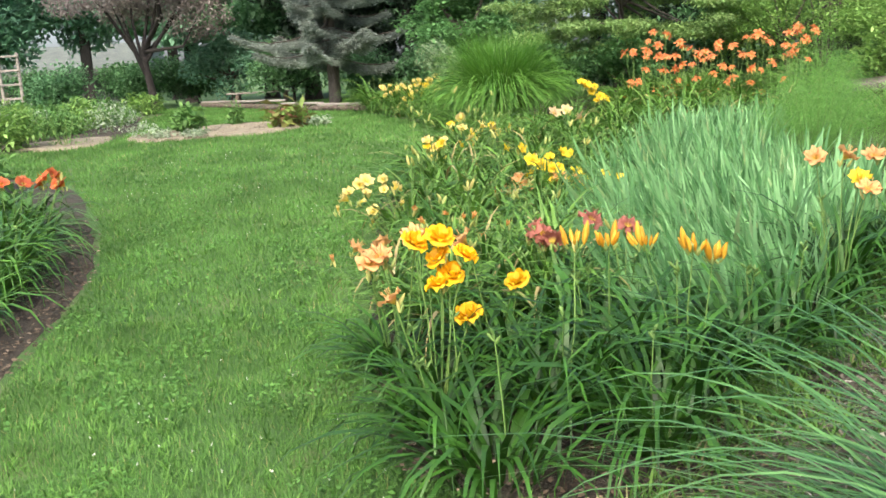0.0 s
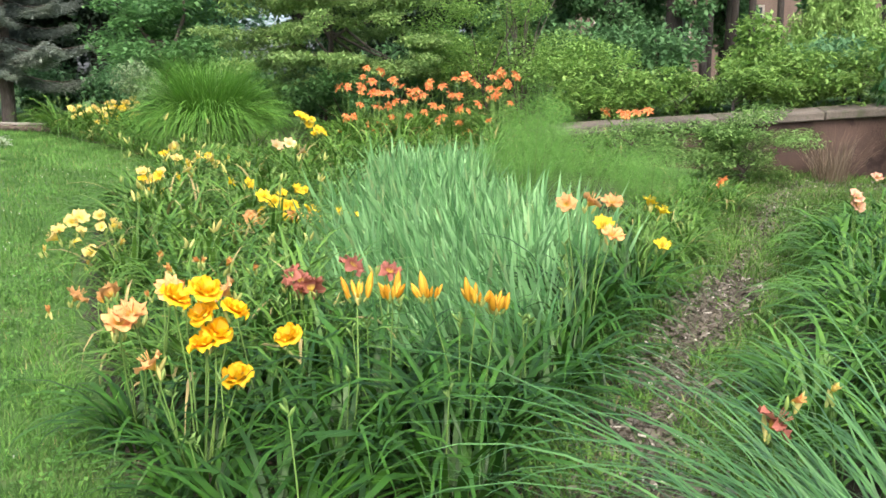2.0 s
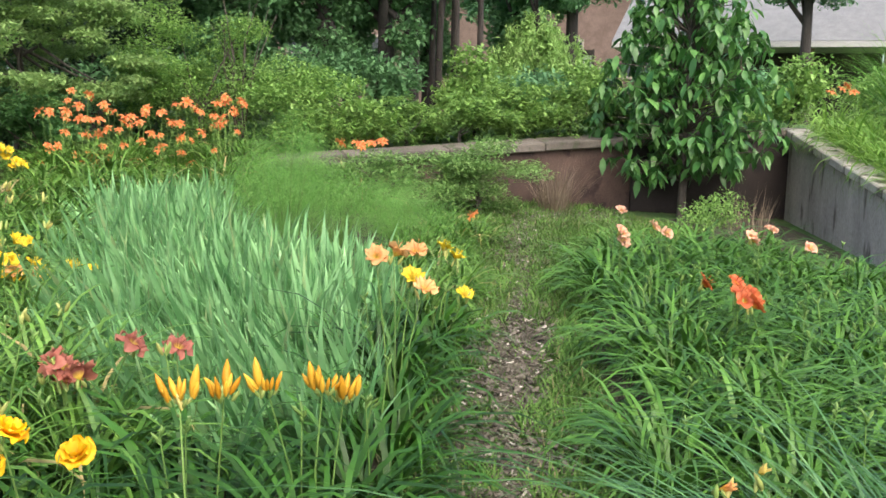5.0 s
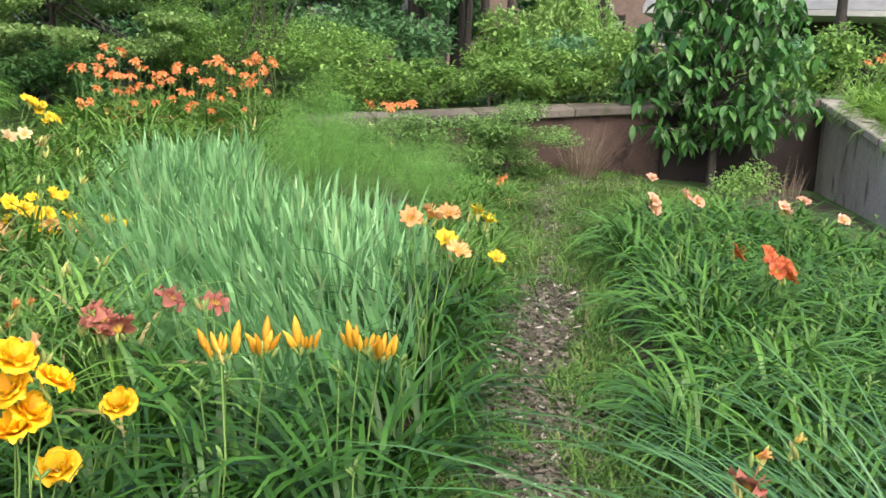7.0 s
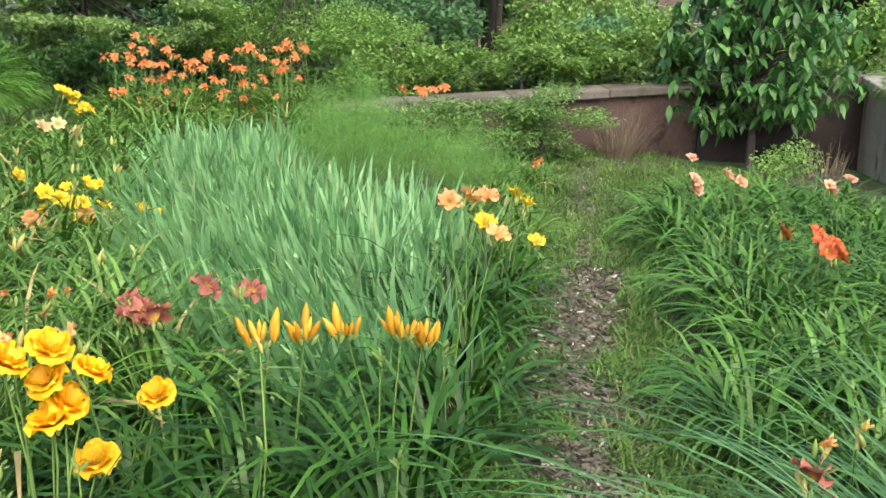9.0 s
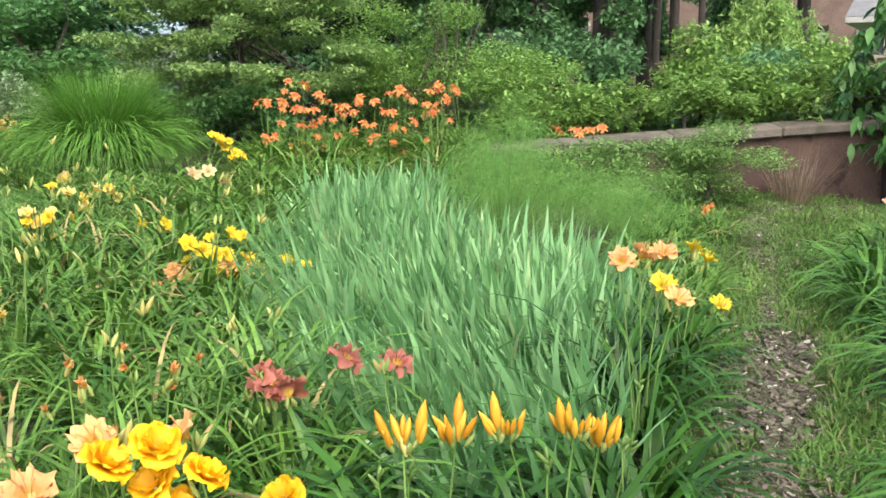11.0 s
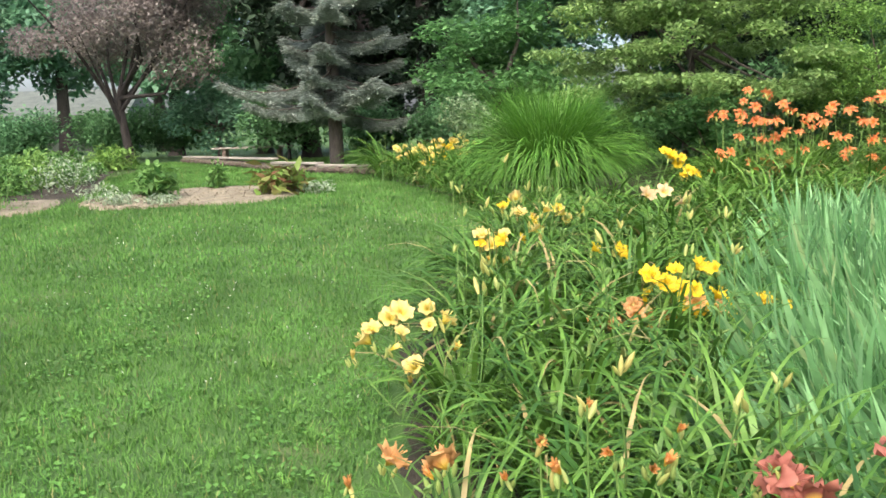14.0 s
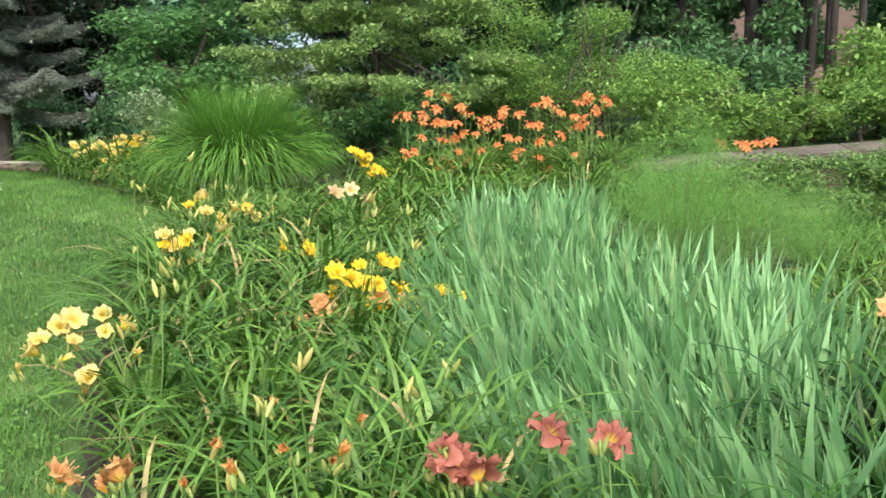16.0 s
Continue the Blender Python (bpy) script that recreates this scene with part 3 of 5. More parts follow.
def ruffled_mesh(name, mat, size, layers, ruffle):
    """A full daylily: overlapping blunt petals in layers, their rims waved."""
    pieces = []
    nu, nv = 6, 6
    for n, reach, lift, turn in layers:
        for k in range(n):
            az = k * 6.283 / n + turn
            V = []
            for i in range(nu + 1):
                u = i / nu
                w = 0.033 * min(1.0, (u * 1.9) ** 0.75) * (1.0 if u < 0.7 else math.sqrt(max(1 - ((u - 0.7) / 0.36) ** 2, 0.05)))
                for j in range(nv + 1):
                    v = 2 * j / nv - 1
                    wave = ruffle * 0.007 * math.sin(4 * v + 2.1 * k + 4 * u) * (0.3 + abs(v)) * u * u
                    rad = reach * math.sin(u * 1.45) - 0.004 * v * v * u
                    cz = lift * u ** 0.8 - 0.022 * max(u - 0.6, 0) / 0.4 * reach / 0.06 + 0.01 * v * v * u + wave
                    V.append(((rad * math.cos(az) - v * w * math.sin(az)) * size, (rad * math.sin(az) + v * w * math.cos(az)) * size, cz * size))
            pieces.append((V, [(i * (nv + 1) + j, i * (nv + 1) + j + 1, (i + 1) * (nv + 1) + j + 1, (i + 1) * (nv + 1) + j) for i in range(nu) for j in range(nv)]))
    me = bare_mesh(solid(name, *merge(pieces), mat))
    bm = bmesh.new()
    bm.from_mesh(me)
    bmesh.ops.remove_doubles(bm, verts=bm.verts, dist=0.0003)
    bm.to_mesh(me), bm.free()
    return me


P = {}
P["gold"] = petal_stuff("gold_petals", (0.68, 0.34, 0.003), (0.84, 0.46, 0.003), (0.88, 0.55, 0.008))
P["amber"] = petal_stuff("amber_petals", (0.4, 0.3, 0.03), (0.7, 0.25, 0.01), (0.75, 0.25, 0.015))
P["peach"] = petal_stuff("peach_petals", (0.62, 0.42, 0.05), (0.7, 0.33, 0.1), (0.75, 0.42, 0.17))
P["lemon"] = petal_stuff("lemon_petals", (0.6, 0.48, 0.05), (0.78, 0.6, 0.14), (0.82, 0.66, 0.27))
P["yellow"] = petal_stuff("yellow_petals", (0.62, 0.44, 0.015), (0.82, 0.58, 0.014), (0.86, 0.64, 0.03))
P["cream"] = petal_stuff("cream_petals", (0.6, 0.46, 0.1), (0.62, 0.44, 0.22), (0.64, 0.48, 0.26))
P["red"] = petal_stuff("rose_red_petals", (0.62, 0.42, 0.05), (0.26, 0.065, 0.042), (0.41, 0.15, 0.1))
P["tiger"] = petal_stuff("orange_petals", (0.74, 0.4, 0.09), (0.7, 0.19, 0.05), (0.76, 0.28, 0.1))
P["scarlet"] = petal_stuff("scarlet_petals", (0.7, 0.36, 0.04), (0.45, 0.065, 0.015), (0.54, 0.14, 0.035))
P["pink"] = petal_stuff("pale_pink_petals", (0.72, 0.5, 0.1), (0.78, 0.42, 0.27), (0.82, 0.5, 0.36))

BLOOM = {
    "gold": ruffled_mesh("gold_bloom", P["gold"], 0.98, ((6, 0.066, 0.035, 0.0), (5, 0.05, 0.05, 0.5), (4, 0.03, 0.056, 0.2)), 1.3),
    "amber": bloom_mesh("amber_bloom", P["amber"], 1.15, 0.7, 0.2, 0.25, 0.0),
    "peach": bloom_mesh("peach_bloom", P["peach"], 1.05, 1.1, 1.2, 0.85, 0.75, 0, 0.85),
    "lemon": bloom_mesh("lemon_bloom", P["lemon"], 1.0, 1.1, 0.9, 0.78, 0.5, 0, 0.8),
    "yellow": bloom_mesh("yellow_bloom", P["yellow"], 0.96, 1.0, 0.9, 0.88, 0.5, 0, 0.5),
    "cream": bloom_mesh("cream_bloom", P["cream"], 1.0, 0.8, 0.4, 0.95, 0.4),
    "red": bloom_mesh("rose_bloom", P["red"], 1.05, 0.85, 0.9, 1.0, 1.1, 0, 0.2),
    "tiger": bloom_mesh("orange_bloom", P["tiger"], 1.05, 0.58, 0.5, 1.0, 1.0),
    "scarlet": bloom_mesh("scarlet_bloom", P["scarlet"], 1.0, 1.0, 0.4, 0.9, 0.6),
    "pink": ruffled_mesh("pink_bloom", P["pink"], 0.92, ((3, 0.062, 0.038, 0.0), (3, 0.058, 0.05, 1.05), (3, 0.03, 0.054, 0.4)), 1.3),
}
SPENT = {k: bloom_mesh("spent_" + k, P[k], 0.8, 0.6, 0.9, 0.22, -0.3) for k in ("peach", "lemon", "yellow", "red")}


BUD = bare_mesh(solid("bud", *spindle(0.05, 0.0085), M["budg"]))
BUD_BIG = bare_mesh(solid("bud", *spindle(0.07, 0.0095), leafy("yellow_buds", (0.42, 0.46, 0.13), (0.66, 0.58, 0.2), 0.3, 0.5)))
BUD_AMBER = bare_mesh(solid("bud", *spindle(0.095, 0.014), leafy("amber_buds", (0.62, 0.28, 0.015), (0.78, 0.48, 0.05), 0.3, 0.5)))


def strap_clump(n, spread, lmin, lmax, wmin, wmax, rise, bend, seed, mat, segs=6, name="foliage"):
    r = np.random.default_rng(seed)
    a, q = r.uniform(0, 2 * np.pi, n), np.sqrt(r.uniform(0, 1, n)) * spread
    base = np.stack([np.cos(a) * q, np.sin(a) * q, np.full(n, -0.03)], -1)
    az = a + r.normal(0, 0.5, n)
    V, F = ribbons(base, az, r.uniform(lmin, lmax, n), r.uniform(wmin, wmax, n), r.uniform(*rise, n), r.uniform(*bend, n), segs, r, twist=0.6)
    return bare_mesh(solid(name, V, F, mat))


LILY = [strap_clump(104, 0.13, 0.42, 0.88, 0.016, 0.028, (1.0, 1.52), (1.5, 3.1), s, M["lily"]) for s in range(5)]
LILY_COOL = [strap_clump(84, 0.14, 0.45, 0.9, 0.016, 0.028, (1.0, 1.52), (1.8, 3.4), 20 + s, M["lily_cool"]) for s in range(4)]
LILY_MID = [strap_clump(84, 0.14, 0.45, 0.92, 0.015, 0.027, (1.0, 1.52), (1.7, 3.3), 50 + s, M["lily_mid"]) for s in range(5)]
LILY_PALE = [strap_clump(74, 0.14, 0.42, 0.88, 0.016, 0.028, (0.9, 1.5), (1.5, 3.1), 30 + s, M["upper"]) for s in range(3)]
IRIS = [strap_clump(10, 0.1, 0.26, 0.56, 0.03, 0.05, (1.1, 1.57), (0.0, 0.55), 40 + s, M["iris"], 4) for s in range(6)]



def bud_stalk(seed):
    """A green flower stalk that forks into small buds."""
    r = np.random.default_rng(seed)
    lean = r.normal(0, 0.05, 2)
    top = np.array([lean[0], lean[1], 0.55])
    pieces = [tube([(0, 0, 0), (lean[0] * 0.4, lean[1] * 0.4, 0.3), tuple(top)], [0.004, 0.0034, 0.0024], 5)]
    for k in range(4):
        a, L = r.uniform(0, 6.28), r.uniform(0.028, 0.055)
        d = np.array([math.cos(a) * 0.6, math.sin(a) * 0.6, 0.8])
        b0 = top - np.array([0, 0, 0.012 * k])
        pieces.append(tube([tuple(b0), tuple(b0 + d * L * 0.3), tuple(b0 + d * L * 0.7), tuple(b0 + d * L)], [0.002, 0.006, 0.0065, 0.0008], 5))
    return bare_mesh(solid("bud_stalk", *merge(pieces), M["scape"]))


STALKS = [bud_stalk(30 + s) for s in range(5)]
CLUMPS = []


def lily_clump(x, y, size=1.0, cool=False, pale=False, mid=False, label="clump of arching strap-shaped daylily leaves", group="daylilies in the flower beds", kind=""):
    r = random.Random(round(x * 977 + y * 131))
    t = thing("daylily", (x, y, gz(x, y) + 0.012), label, "daylily", group)
    share("foliage", r.choice(LILY_PALE if pale else LILY_MID if mid else LILY_COOL if cool else LILY), t, (0, 0, 0), (0, 0, r.uniform(0, 6.28)), (size * r.uniform(0.9, 1.12), size * r.uniform(0.9, 1.12), size * r.uniform(0.88, 1.1)))
    for k in range(r.choice((1, 1, 1, 2))):
        a, q = r.uniform(0, 6.28), r.uniform(0.03, 0.1)
        turn = (r.uniform(-0.2, 0.2), r.uniform(-0.2, 0.2), r.uniform(0, 6.28))
        high = size * r.uniform(0.7, 1.0)
        share("bud_stalk", r.choice(STALKS), t, (math.cos(a) * q, math.sin(a) * q, -0.03), turn, (1, 1, high))
    CLUMPS.append(t)
    return t


def nearest(x, y):
    return min(CLUMPS, key=lambda c: (c.location.x - x) ** 2 + (c.location.y - y) ** 2)


def scape(clump, tip, seed, buds=2, lean=0.1):
    """A flower stalk from the clump's base to tip (a world place), with buds below the flower."""
    r = random.Random(seed)
    e = Vector(tip) - clump.location
    flat = Vector((e.x, e.y, 0))
    foot = flat * max(0.0, 1 - 0.22 / max(flat.length, 0.22)) if flat.length > 0.22 else flat * 0.2
    foot.z = gz(clump.location.x + foot.x, clump.location.y + foot.y) - clump.location.z - 0.03
    mid = foot.lerp(e, 0.55) + Vector((r.uniform(-0.02, 0.02), r.uniform(-0.02, 0.02), 0.02))
    V, F = tube([foot, mid, e], [0.0042, 0.0036, 0.0026], 5)
    solid("scape", V, F, M["scape"], clump)
    for k in range(buds):
        a = r.uniform(0, 6.28)
        at = e + Vector((math.cos(a) * 0.02, math.sin(a) * 0.02, -0.02 - 0.02 * r.random()))
        share("bud", r.choice((BUD, BUD, BUD_BIG)), clump, at, (r.uniform(-0.6, 0.6), r.uniform(-0.6, 0.6), 0), r.uniform(0.7, 1.15))


def flower(kind, at, seed, size=1.0, up=None, spent=False):
    """A bloom on its scape, given to the nearest clump."""
    r = random.Random(seed)
    c = nearest(at[0], at[1])
    tilt = up if up is not None else r.uniform(0.35, 1.2)
    az = r.gauss(-math.pi / 2, 0.9)
    axis_ = Vector((math.sin(tilt) * math.cos(az), math.sin(tilt) * math.sin(az), math.cos(tilt)))
    q = axis_.to_track_quat("Z", "Y") @ Euler((0, 0, r.uniform(0, 6.28))).to_quaternion()
    base = Vector(at) - axis_ * 0.04 * size
    scape(c, base, seed, r.choice((2, 3, 4)))
    ob = share("bloom", (SPENT if spent else BLOOM)[kind], c, base - c.location, q.to_euler(), size * r.uniform(0.92, 1.1))
    return ob


# lilies between the lawn and the irises
FRONT = [(0.1, 3.15), (-0.1, 3.5), (0.75, 3.35), (1.25, 3.95), (1.95, 4.75), (2.6, 5.35), (2.1, 5.1), (0.4, 3.6), (0.95, 3.75), (-0.1, 3.8), (-0.3, 4.15), (1.6, 4.3), (0.65, 3.95), (0.2, 4.1), (0.5, 4.6), (0.85, 4.55)]
for x, y in FRONT:
    lily_clump(x, y, 0.78 if x < 0 else (1.05 if y < 4 else 0.95), cool=True, label="large clump of glossy arching daylily leaves in bud")
WEST = [(-0.3, 4.3), (0.45, 4.5), (0.65, 5.2), (0.7, 6.0), (0.95, 6.8), (1.15, 7.6), (1.5, 8.5), (1.9, 9.3), (1.7, 10.2), (0.5, 10.6), (0.3, 9.6), (-0.15, 9.1), (-0.42, 8.2), (-0.5, 6.8), (-0.42, 5.4)]
for x, y in scatter(WEST, 0.36, 5):
    lily_clump(x, y, random.uniform(0.62, 0.72) if x < -0.1 and y < 6.2 else random.uniform(0.78, 0.98), label="clump of fresh green daylily foliage beside the lawn")
for x, y in [(-0.42, 8.75), (-0.2, 9.2), (-0.02, 9.75), (0.1, 10.3), (0.15, 10.75), (0.0, 11.2), (-0.15, 11.65), (-0.28, 12.05), (-0.38, 12.5), (-0.55, 12.95), (-0.72, 13.35), (-0.9, 13.75), (-1.05, 14.15), (-1.2, 14.6), (0.5, 10.2), (0.35, 10.6)]:
    lily_clump(x, y, random.uniform(0.5, 0.62), label="low clump of daylily leaves along the lawn edge")
BACK = [(1.9, 9.6), (3.4, 10.0), (5.2, 9.6), (5.4, 10.6), (4.4, 11.8), (2.2, 12.0), (1.7, 10.6)]
for x, y in [(0.3, 10.9), (0.2, 11.35), (0.05, 11.8), (-0.1, 12.3), (0.55, 11.15), (0.95, 10.9), (-0.2, 12.7)]:
    lily_clump(x, y, 0.6, label="low clump of daylily leaves round the maiden grass")
for x, y in scatter([(2.0, 11.2), (3.0, 10.9), (4.5, 11.0), (4.6, 11.9), (3.4, 12.4), (2.1, 12.2)], 0.36, 26):
    lily_clump(x, y, random.uniform(0.95, 1.25), label="tall clump of orange-flowered daylilies")
for x, y in scatter(BACK, 0.45, 6):
    lily_clump(x, y, random.uniform(0.85, 1.1), label="clump of tall daylily foliage at the back of the bed")
for x, y in [(-1.15, 14.4), (-0.85, 14.1), (-0.55, 13.7), (-0.25, 13.2), (-0.9, 14.9), (-0.45, 14.4), (-1.2, 14.9), (-0.05, 12.8), (-0.6, 14.1)]:
    lily_clump(x, y, 1.02, label="clump of yellow-flowered daylilies by the timber edging")
EAST = [(2.15, 3.2), (2.45, 3.75), (3.2, 4.45), (4.1, 5.3), (5.0, 6.3), (5.9, 6.9), (7.2, 6.6), (7.3, 5.2), (6.2, 4.0), (4.6, 2.6), (3.0, 2.2)]
for x, y in scatter(EAST, 0.4, 8):
    lily_clump(x, y, random.uniform(0.9, 1.1), mid=True, label="clump of deep green daylily leaves beside the path")
for x, y in scatter([(-2.62, 3.1), (-2.64, 4.8), (-2.84, 6.2), (-3.3, 7.3), (-4.6, 7.3), (-4.6, 3.6), (-3.2, 2.6)], 0.4, 9):
    lily_clump(x, y, random.uniform(0.95, 1.12), mid=True, label="clump of daylilies in the bed across the lawn")
for i in range(9):
    q = BACK_B + side_dir * (0.35 + 0.5 * i) + side_out * 0.45
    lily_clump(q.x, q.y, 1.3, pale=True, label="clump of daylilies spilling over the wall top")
for x, y in scatter([(2.75, 5.6), (3.3, 5.95), (4.3, 6.95), (5.3, 8.2), (4.9, 8.5), (3.9, 7.3), (3.1, 6.7)], 0.32, 21):
    lily_clump(x, y, random.uniform(0.55, 0.78), label="small clump of daylily leaves along the path")
for x, y in scatter([(11.3, 7.7), (13.5, 9.5), (14.5, 8.0), (9.5, 4.2), (8.7, 4.4), (9.6, 5.6)], 0.5, 10):
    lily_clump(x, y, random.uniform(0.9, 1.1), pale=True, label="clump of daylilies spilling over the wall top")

BLOOMS = {}
BLOOMS["gold"] = [(-0.15, 3.85, 0.77), (-0.05, 3.85, 0.79), (-0.08, 3.85, 0.7), (0.06, 3.85, 0.71), (-0.01, 3.85, 0.63), (-0.07, 3.85, 0.59), (0.04, 3.85, 0.45), (0.26, 4.0, 0.55)]
BLOOMS["peach_front"] = [(-0.18, 4.0, 0.76), (-0.32, 3.9, 0.7), (-0.36, 3.9, 0.67), (-0.59, 5.45, 0.44), (-0.43, 5.3, 0.48), (0.03, 4.1, 0.71), (-0.27, 3.7, 0.56)]
BLOOMS["lemon"] = [(-0.76, 6.4, 0.61), (-0.6, 6.4, 0.72), (-0.65, 6.4, 0.7), (-0.41, 6.6, 0.64), (-0.55, 6.2, 0.54)]
BLOOMS["red"] = [(0.4, 4.8, 0.61), (0.46, 4.8, 0.59), (0.5, 4.8, 0.55), (0.71, 4.75, 0.66), (0.89, 4.75, 0.62)]
BLOOMS["amber"] = [(0.49, 3.75, 0.79), (0.63, 3.75, 0.78), (0.77, 3.75, 0.77), (0.97, 3.75, 0.74), (1.05, 3.75, 0.7)]
BLOOMS["yellow_mid"] = [(0.59, 7.1, 0.72), (0.67, 7.1, 0.68), (0.75, 7.1, 0.65), (0.84, 7.1, 0.76), (0.96, 7.1, 0.55), (0.86, 7.1, 0.54), (1.15, 7.1, 0.58), (0.7, 7.1, 0.47), (0.58, 7.8, 0.74), (0.93, 7.1, 0.61)]
BLOOMS["peach_mid"] = [(0.79, 7.0, 0.6), (0.47, 7.0, 0.53), (0.3, 7.0, 0.51), (0.55, 7.0, 0.56)]
BLOOMS["yellow_edge"] = [(-0.16, 7.9, 0.79), (-0.21, 7.9, 0.85), (0.09, 9.0, 0.86), (0.28, 9.0, 0.88), (0.08, 9.2, 0.95), (0.39, 9.1, 0.84), (0.15, 8.5, 0.8)]
BLOOMS["cream"] = [(1.2, 8.95, 0.91), (0.97, 8.95, 0.96), (1.08, 8.95, 0.98)]
BLOOMS["yellow_far"] = [(1.5, 10.5, 1.15), (1.64, 10.5, 1.02), (1.55, 10.5, 1.08), (1.7, 10.5, 0.99), (1.44, 10.5, 1.19)]
BLOOMS["peach_right"] = [(1.83, 4.74, 0.91), (2.24, 5.0, 0.87), (2.09, 4.71, 0.74), (2.06, 4.9, 0.89)]
BLOOMS["yellow_right"] = [(2.66, 5.3, 0.82), (2.75, 5.3, 0.76), (2.08, 4.8, 0.78), (2.57, 5.0, 0.61)]
BLOOMS["orange_wall"] = [(5.59, 10.3, 1.19), (5.42, 10.3, 1.17), (5.24, 10.3, 1.17), (5.02, 10.3, 1.18), (4.9, 7.8, 0.61)]
BLOOMS["tiger"] = [(2.05, 11.3, 1.47), (2.33, 11.3, 1.48), (2.46, 11.3, 1.54), (2.57, 11.3, 1.65), (2.71, 11.3, 1.56), (2.65, 11.3, 1.4), (2.46, 11.3, 1.41), (2.52, 11.3, 1.24), (2.73, 11.3, 1.3), (2.9, 11.3, 1.13), (2.58, 11.3, 1.04), (2.14, 11.3, 1.09), (2.94, 11.3, 1.42), (3.16, 11.3, 1.52), (3.33, 11.3, 1.48), (3.44, 11.3, 1.37), (3.54, 11.3, 1.2), (3.22, 11.3, 1.25), (3.32, 11.3, 1.11), (3.63, 11.3, 1.6), (3.73, 11.3, 1.54), (3.99, 11.3, 1.59), (4.1, 11.3, 1.62), (4.29, 11.3, 1.61), (4.21, 11.3, 1.51), (3.95, 11.3, 1.45), (3.8, 11.3, 1.26), (2.74, 11.3, 0.8), (3.6, 11.3, 0.89)]
BLOOMS["red_right"] = [(4.18, 4.44, 0.6), (3.97, 4.22, 0.59), (3.91, 4.23, 0.6), (3.76, 4.02, 0.59), (3.95, 4.49, 0.61)]
BLOOMS["pink_right"] = [(4.45, 5.57, 0.76), (4.47, 5.57, 0.69), (5.1, 5.7, 0.69), (5.08, 5.8, 0.73), (5.58, 6.6, 0.76), (5.73, 5.4, 0.67), (6.14, 5.5, 0.68), (5.9, 5.0, 0.61), (5.77, 5.4, 0.63)]
BLOOMS["upper_bed"] = [(11.24, 7.9, 1.93), (11.52, 7.9, 1.9), (10.98, 7.9, 1.88), (11.37, 7.9, 1.97)]
BLOOMS["red_left"] = [(-3.42, 6.81, 0.84), (-3.25, 6.65, 0.83), (-3.05, 6.59, 0.83), (-3.0, 6.78, 0.84), (-2.95, 6.87, 0.85), (-2.75, 6.49, 0.82)]
BLOOMS["peach_left"] = [(-2.88, 4.71, 0.67), (-2.91, 4.94, 0.69), (-2.86, 4.93, 0.69), (-3.62, 6.11, 0.79), (-3.83, 6.69, 0.83), (-3.6, 6.46, 0.82), (-3.39, 6.44, 0.81), (-3.06, 5.87, 0.77), (-3.65, 5.95, 0.77)]
BLOOMS["yellow_timber"] = [(-0.89, 14.0, 1.11), (-0.69, 14.0, 1.14), (-0.47, 14.0, 1.14), (-1.0, 14.0, 1.07), (-0.31, 14.0, 1.18), (-0.59, 14.0, 1.04), (-0.79, 14.0, 1.04)]
BLOOMS["rose_spent"] = [(-0.16, 4.6, 0.72), (0.1, 4.6, 0.73), (-0.04, 4.6, 0.75), (-0.19, 4.6, 0.78)]

COLOUR = {"yellow_timber": "lemon", "gold": "gold", "peach_front": "peach", "lemon": "lemon", "red": "red", "yellow_mid": "yellow", "peach_mid": "peach", "yellow_edge": "lemon", "cream": "cream",
          "yellow_far": "yellow", "peach_right": "peach", "yellow_right": "yellow", "orange_wall": "tiger", "tiger": "tiger", "red_right": "scarlet", "pink_right": "pink",
          "upper_bed": "tiger", "red_left": "scarlet", "peach_left": "peach"}
for name_, kind_ in COLOUR.items():
    for i, at_ in enumerate(BLOOMS[name_]):
        flower(kind_, at_, i + 31 * len(name_), 1.0, up=random.uniform(0.1, 0.75) if kind_ == "gold" else None)
for name_, kind_, more, reach in (("tiger", "tiger", 58, 0.17), ("yellow_mid", "yellow", 13, 0.15), ("peach_mid", "peach", 8, 0.15), ("lemon", "lemon", 4, 0.12), ("yellow_edge", "lemon", 6, 0.15), ("yellow_edge", "yellow", 7, 0.12), ("yellow_far", "yellow", 5, 0.09), ("red_left", "scarlet", 6, 0.12), ("red_right", "scarlet", 4, 0.09), ("orange_wall", "tiger", 3, 0.1)):
    for i in range(more):
        x, y, z = BLOOMS[name_][i % len(BLOOMS[name_])]
        flower(kind_, (x + random.uniform(-reach, reach), y + random.uniform(-reach, reach), z + random.uniform(-2.0 if name_ == "tiger" else -0.7, 0.4) * reach), 2000 + i + 17 * len(name_), random.uniform(0.65, 0.9))
for name_, kind_, more, reach in (("peach_front", "peach", 5, 0.15), ("lemon", "lemon", 5, 0.12), ("yellow_mid", "yellow", 6, 0.18), ("red", "red", 3, 0.08), ("yellow_edge", "lemon", 8, 0.2), ("peach_mid", "peach", 4, 0.15)):
    for i in range(more):
        x, y, z = BLOOMS[name_][i % len(BLOOMS[name_])]
        flower(kind_, (x + random.uniform(-reach, reach), y + random.uniform(-reach, reach), z + random.uniform(-0.9, 0.1) * reach), 3000 + i + 17 * len(name_), random.uniform(0.8, 1.0), spent=True)
for i in range(46):
    x, y, z = BLOOMS["yellow_timber"][i % 7]
    flower("yellow" if i % 4 == 0 else "lemon", (x + random.uniform(-0.05, 0.4), y + random.uniform(-0.3, 0.3), z + random.uniform(-0.06, 0.13)), 5000 + i, random.uniform(0.75, 1.0))
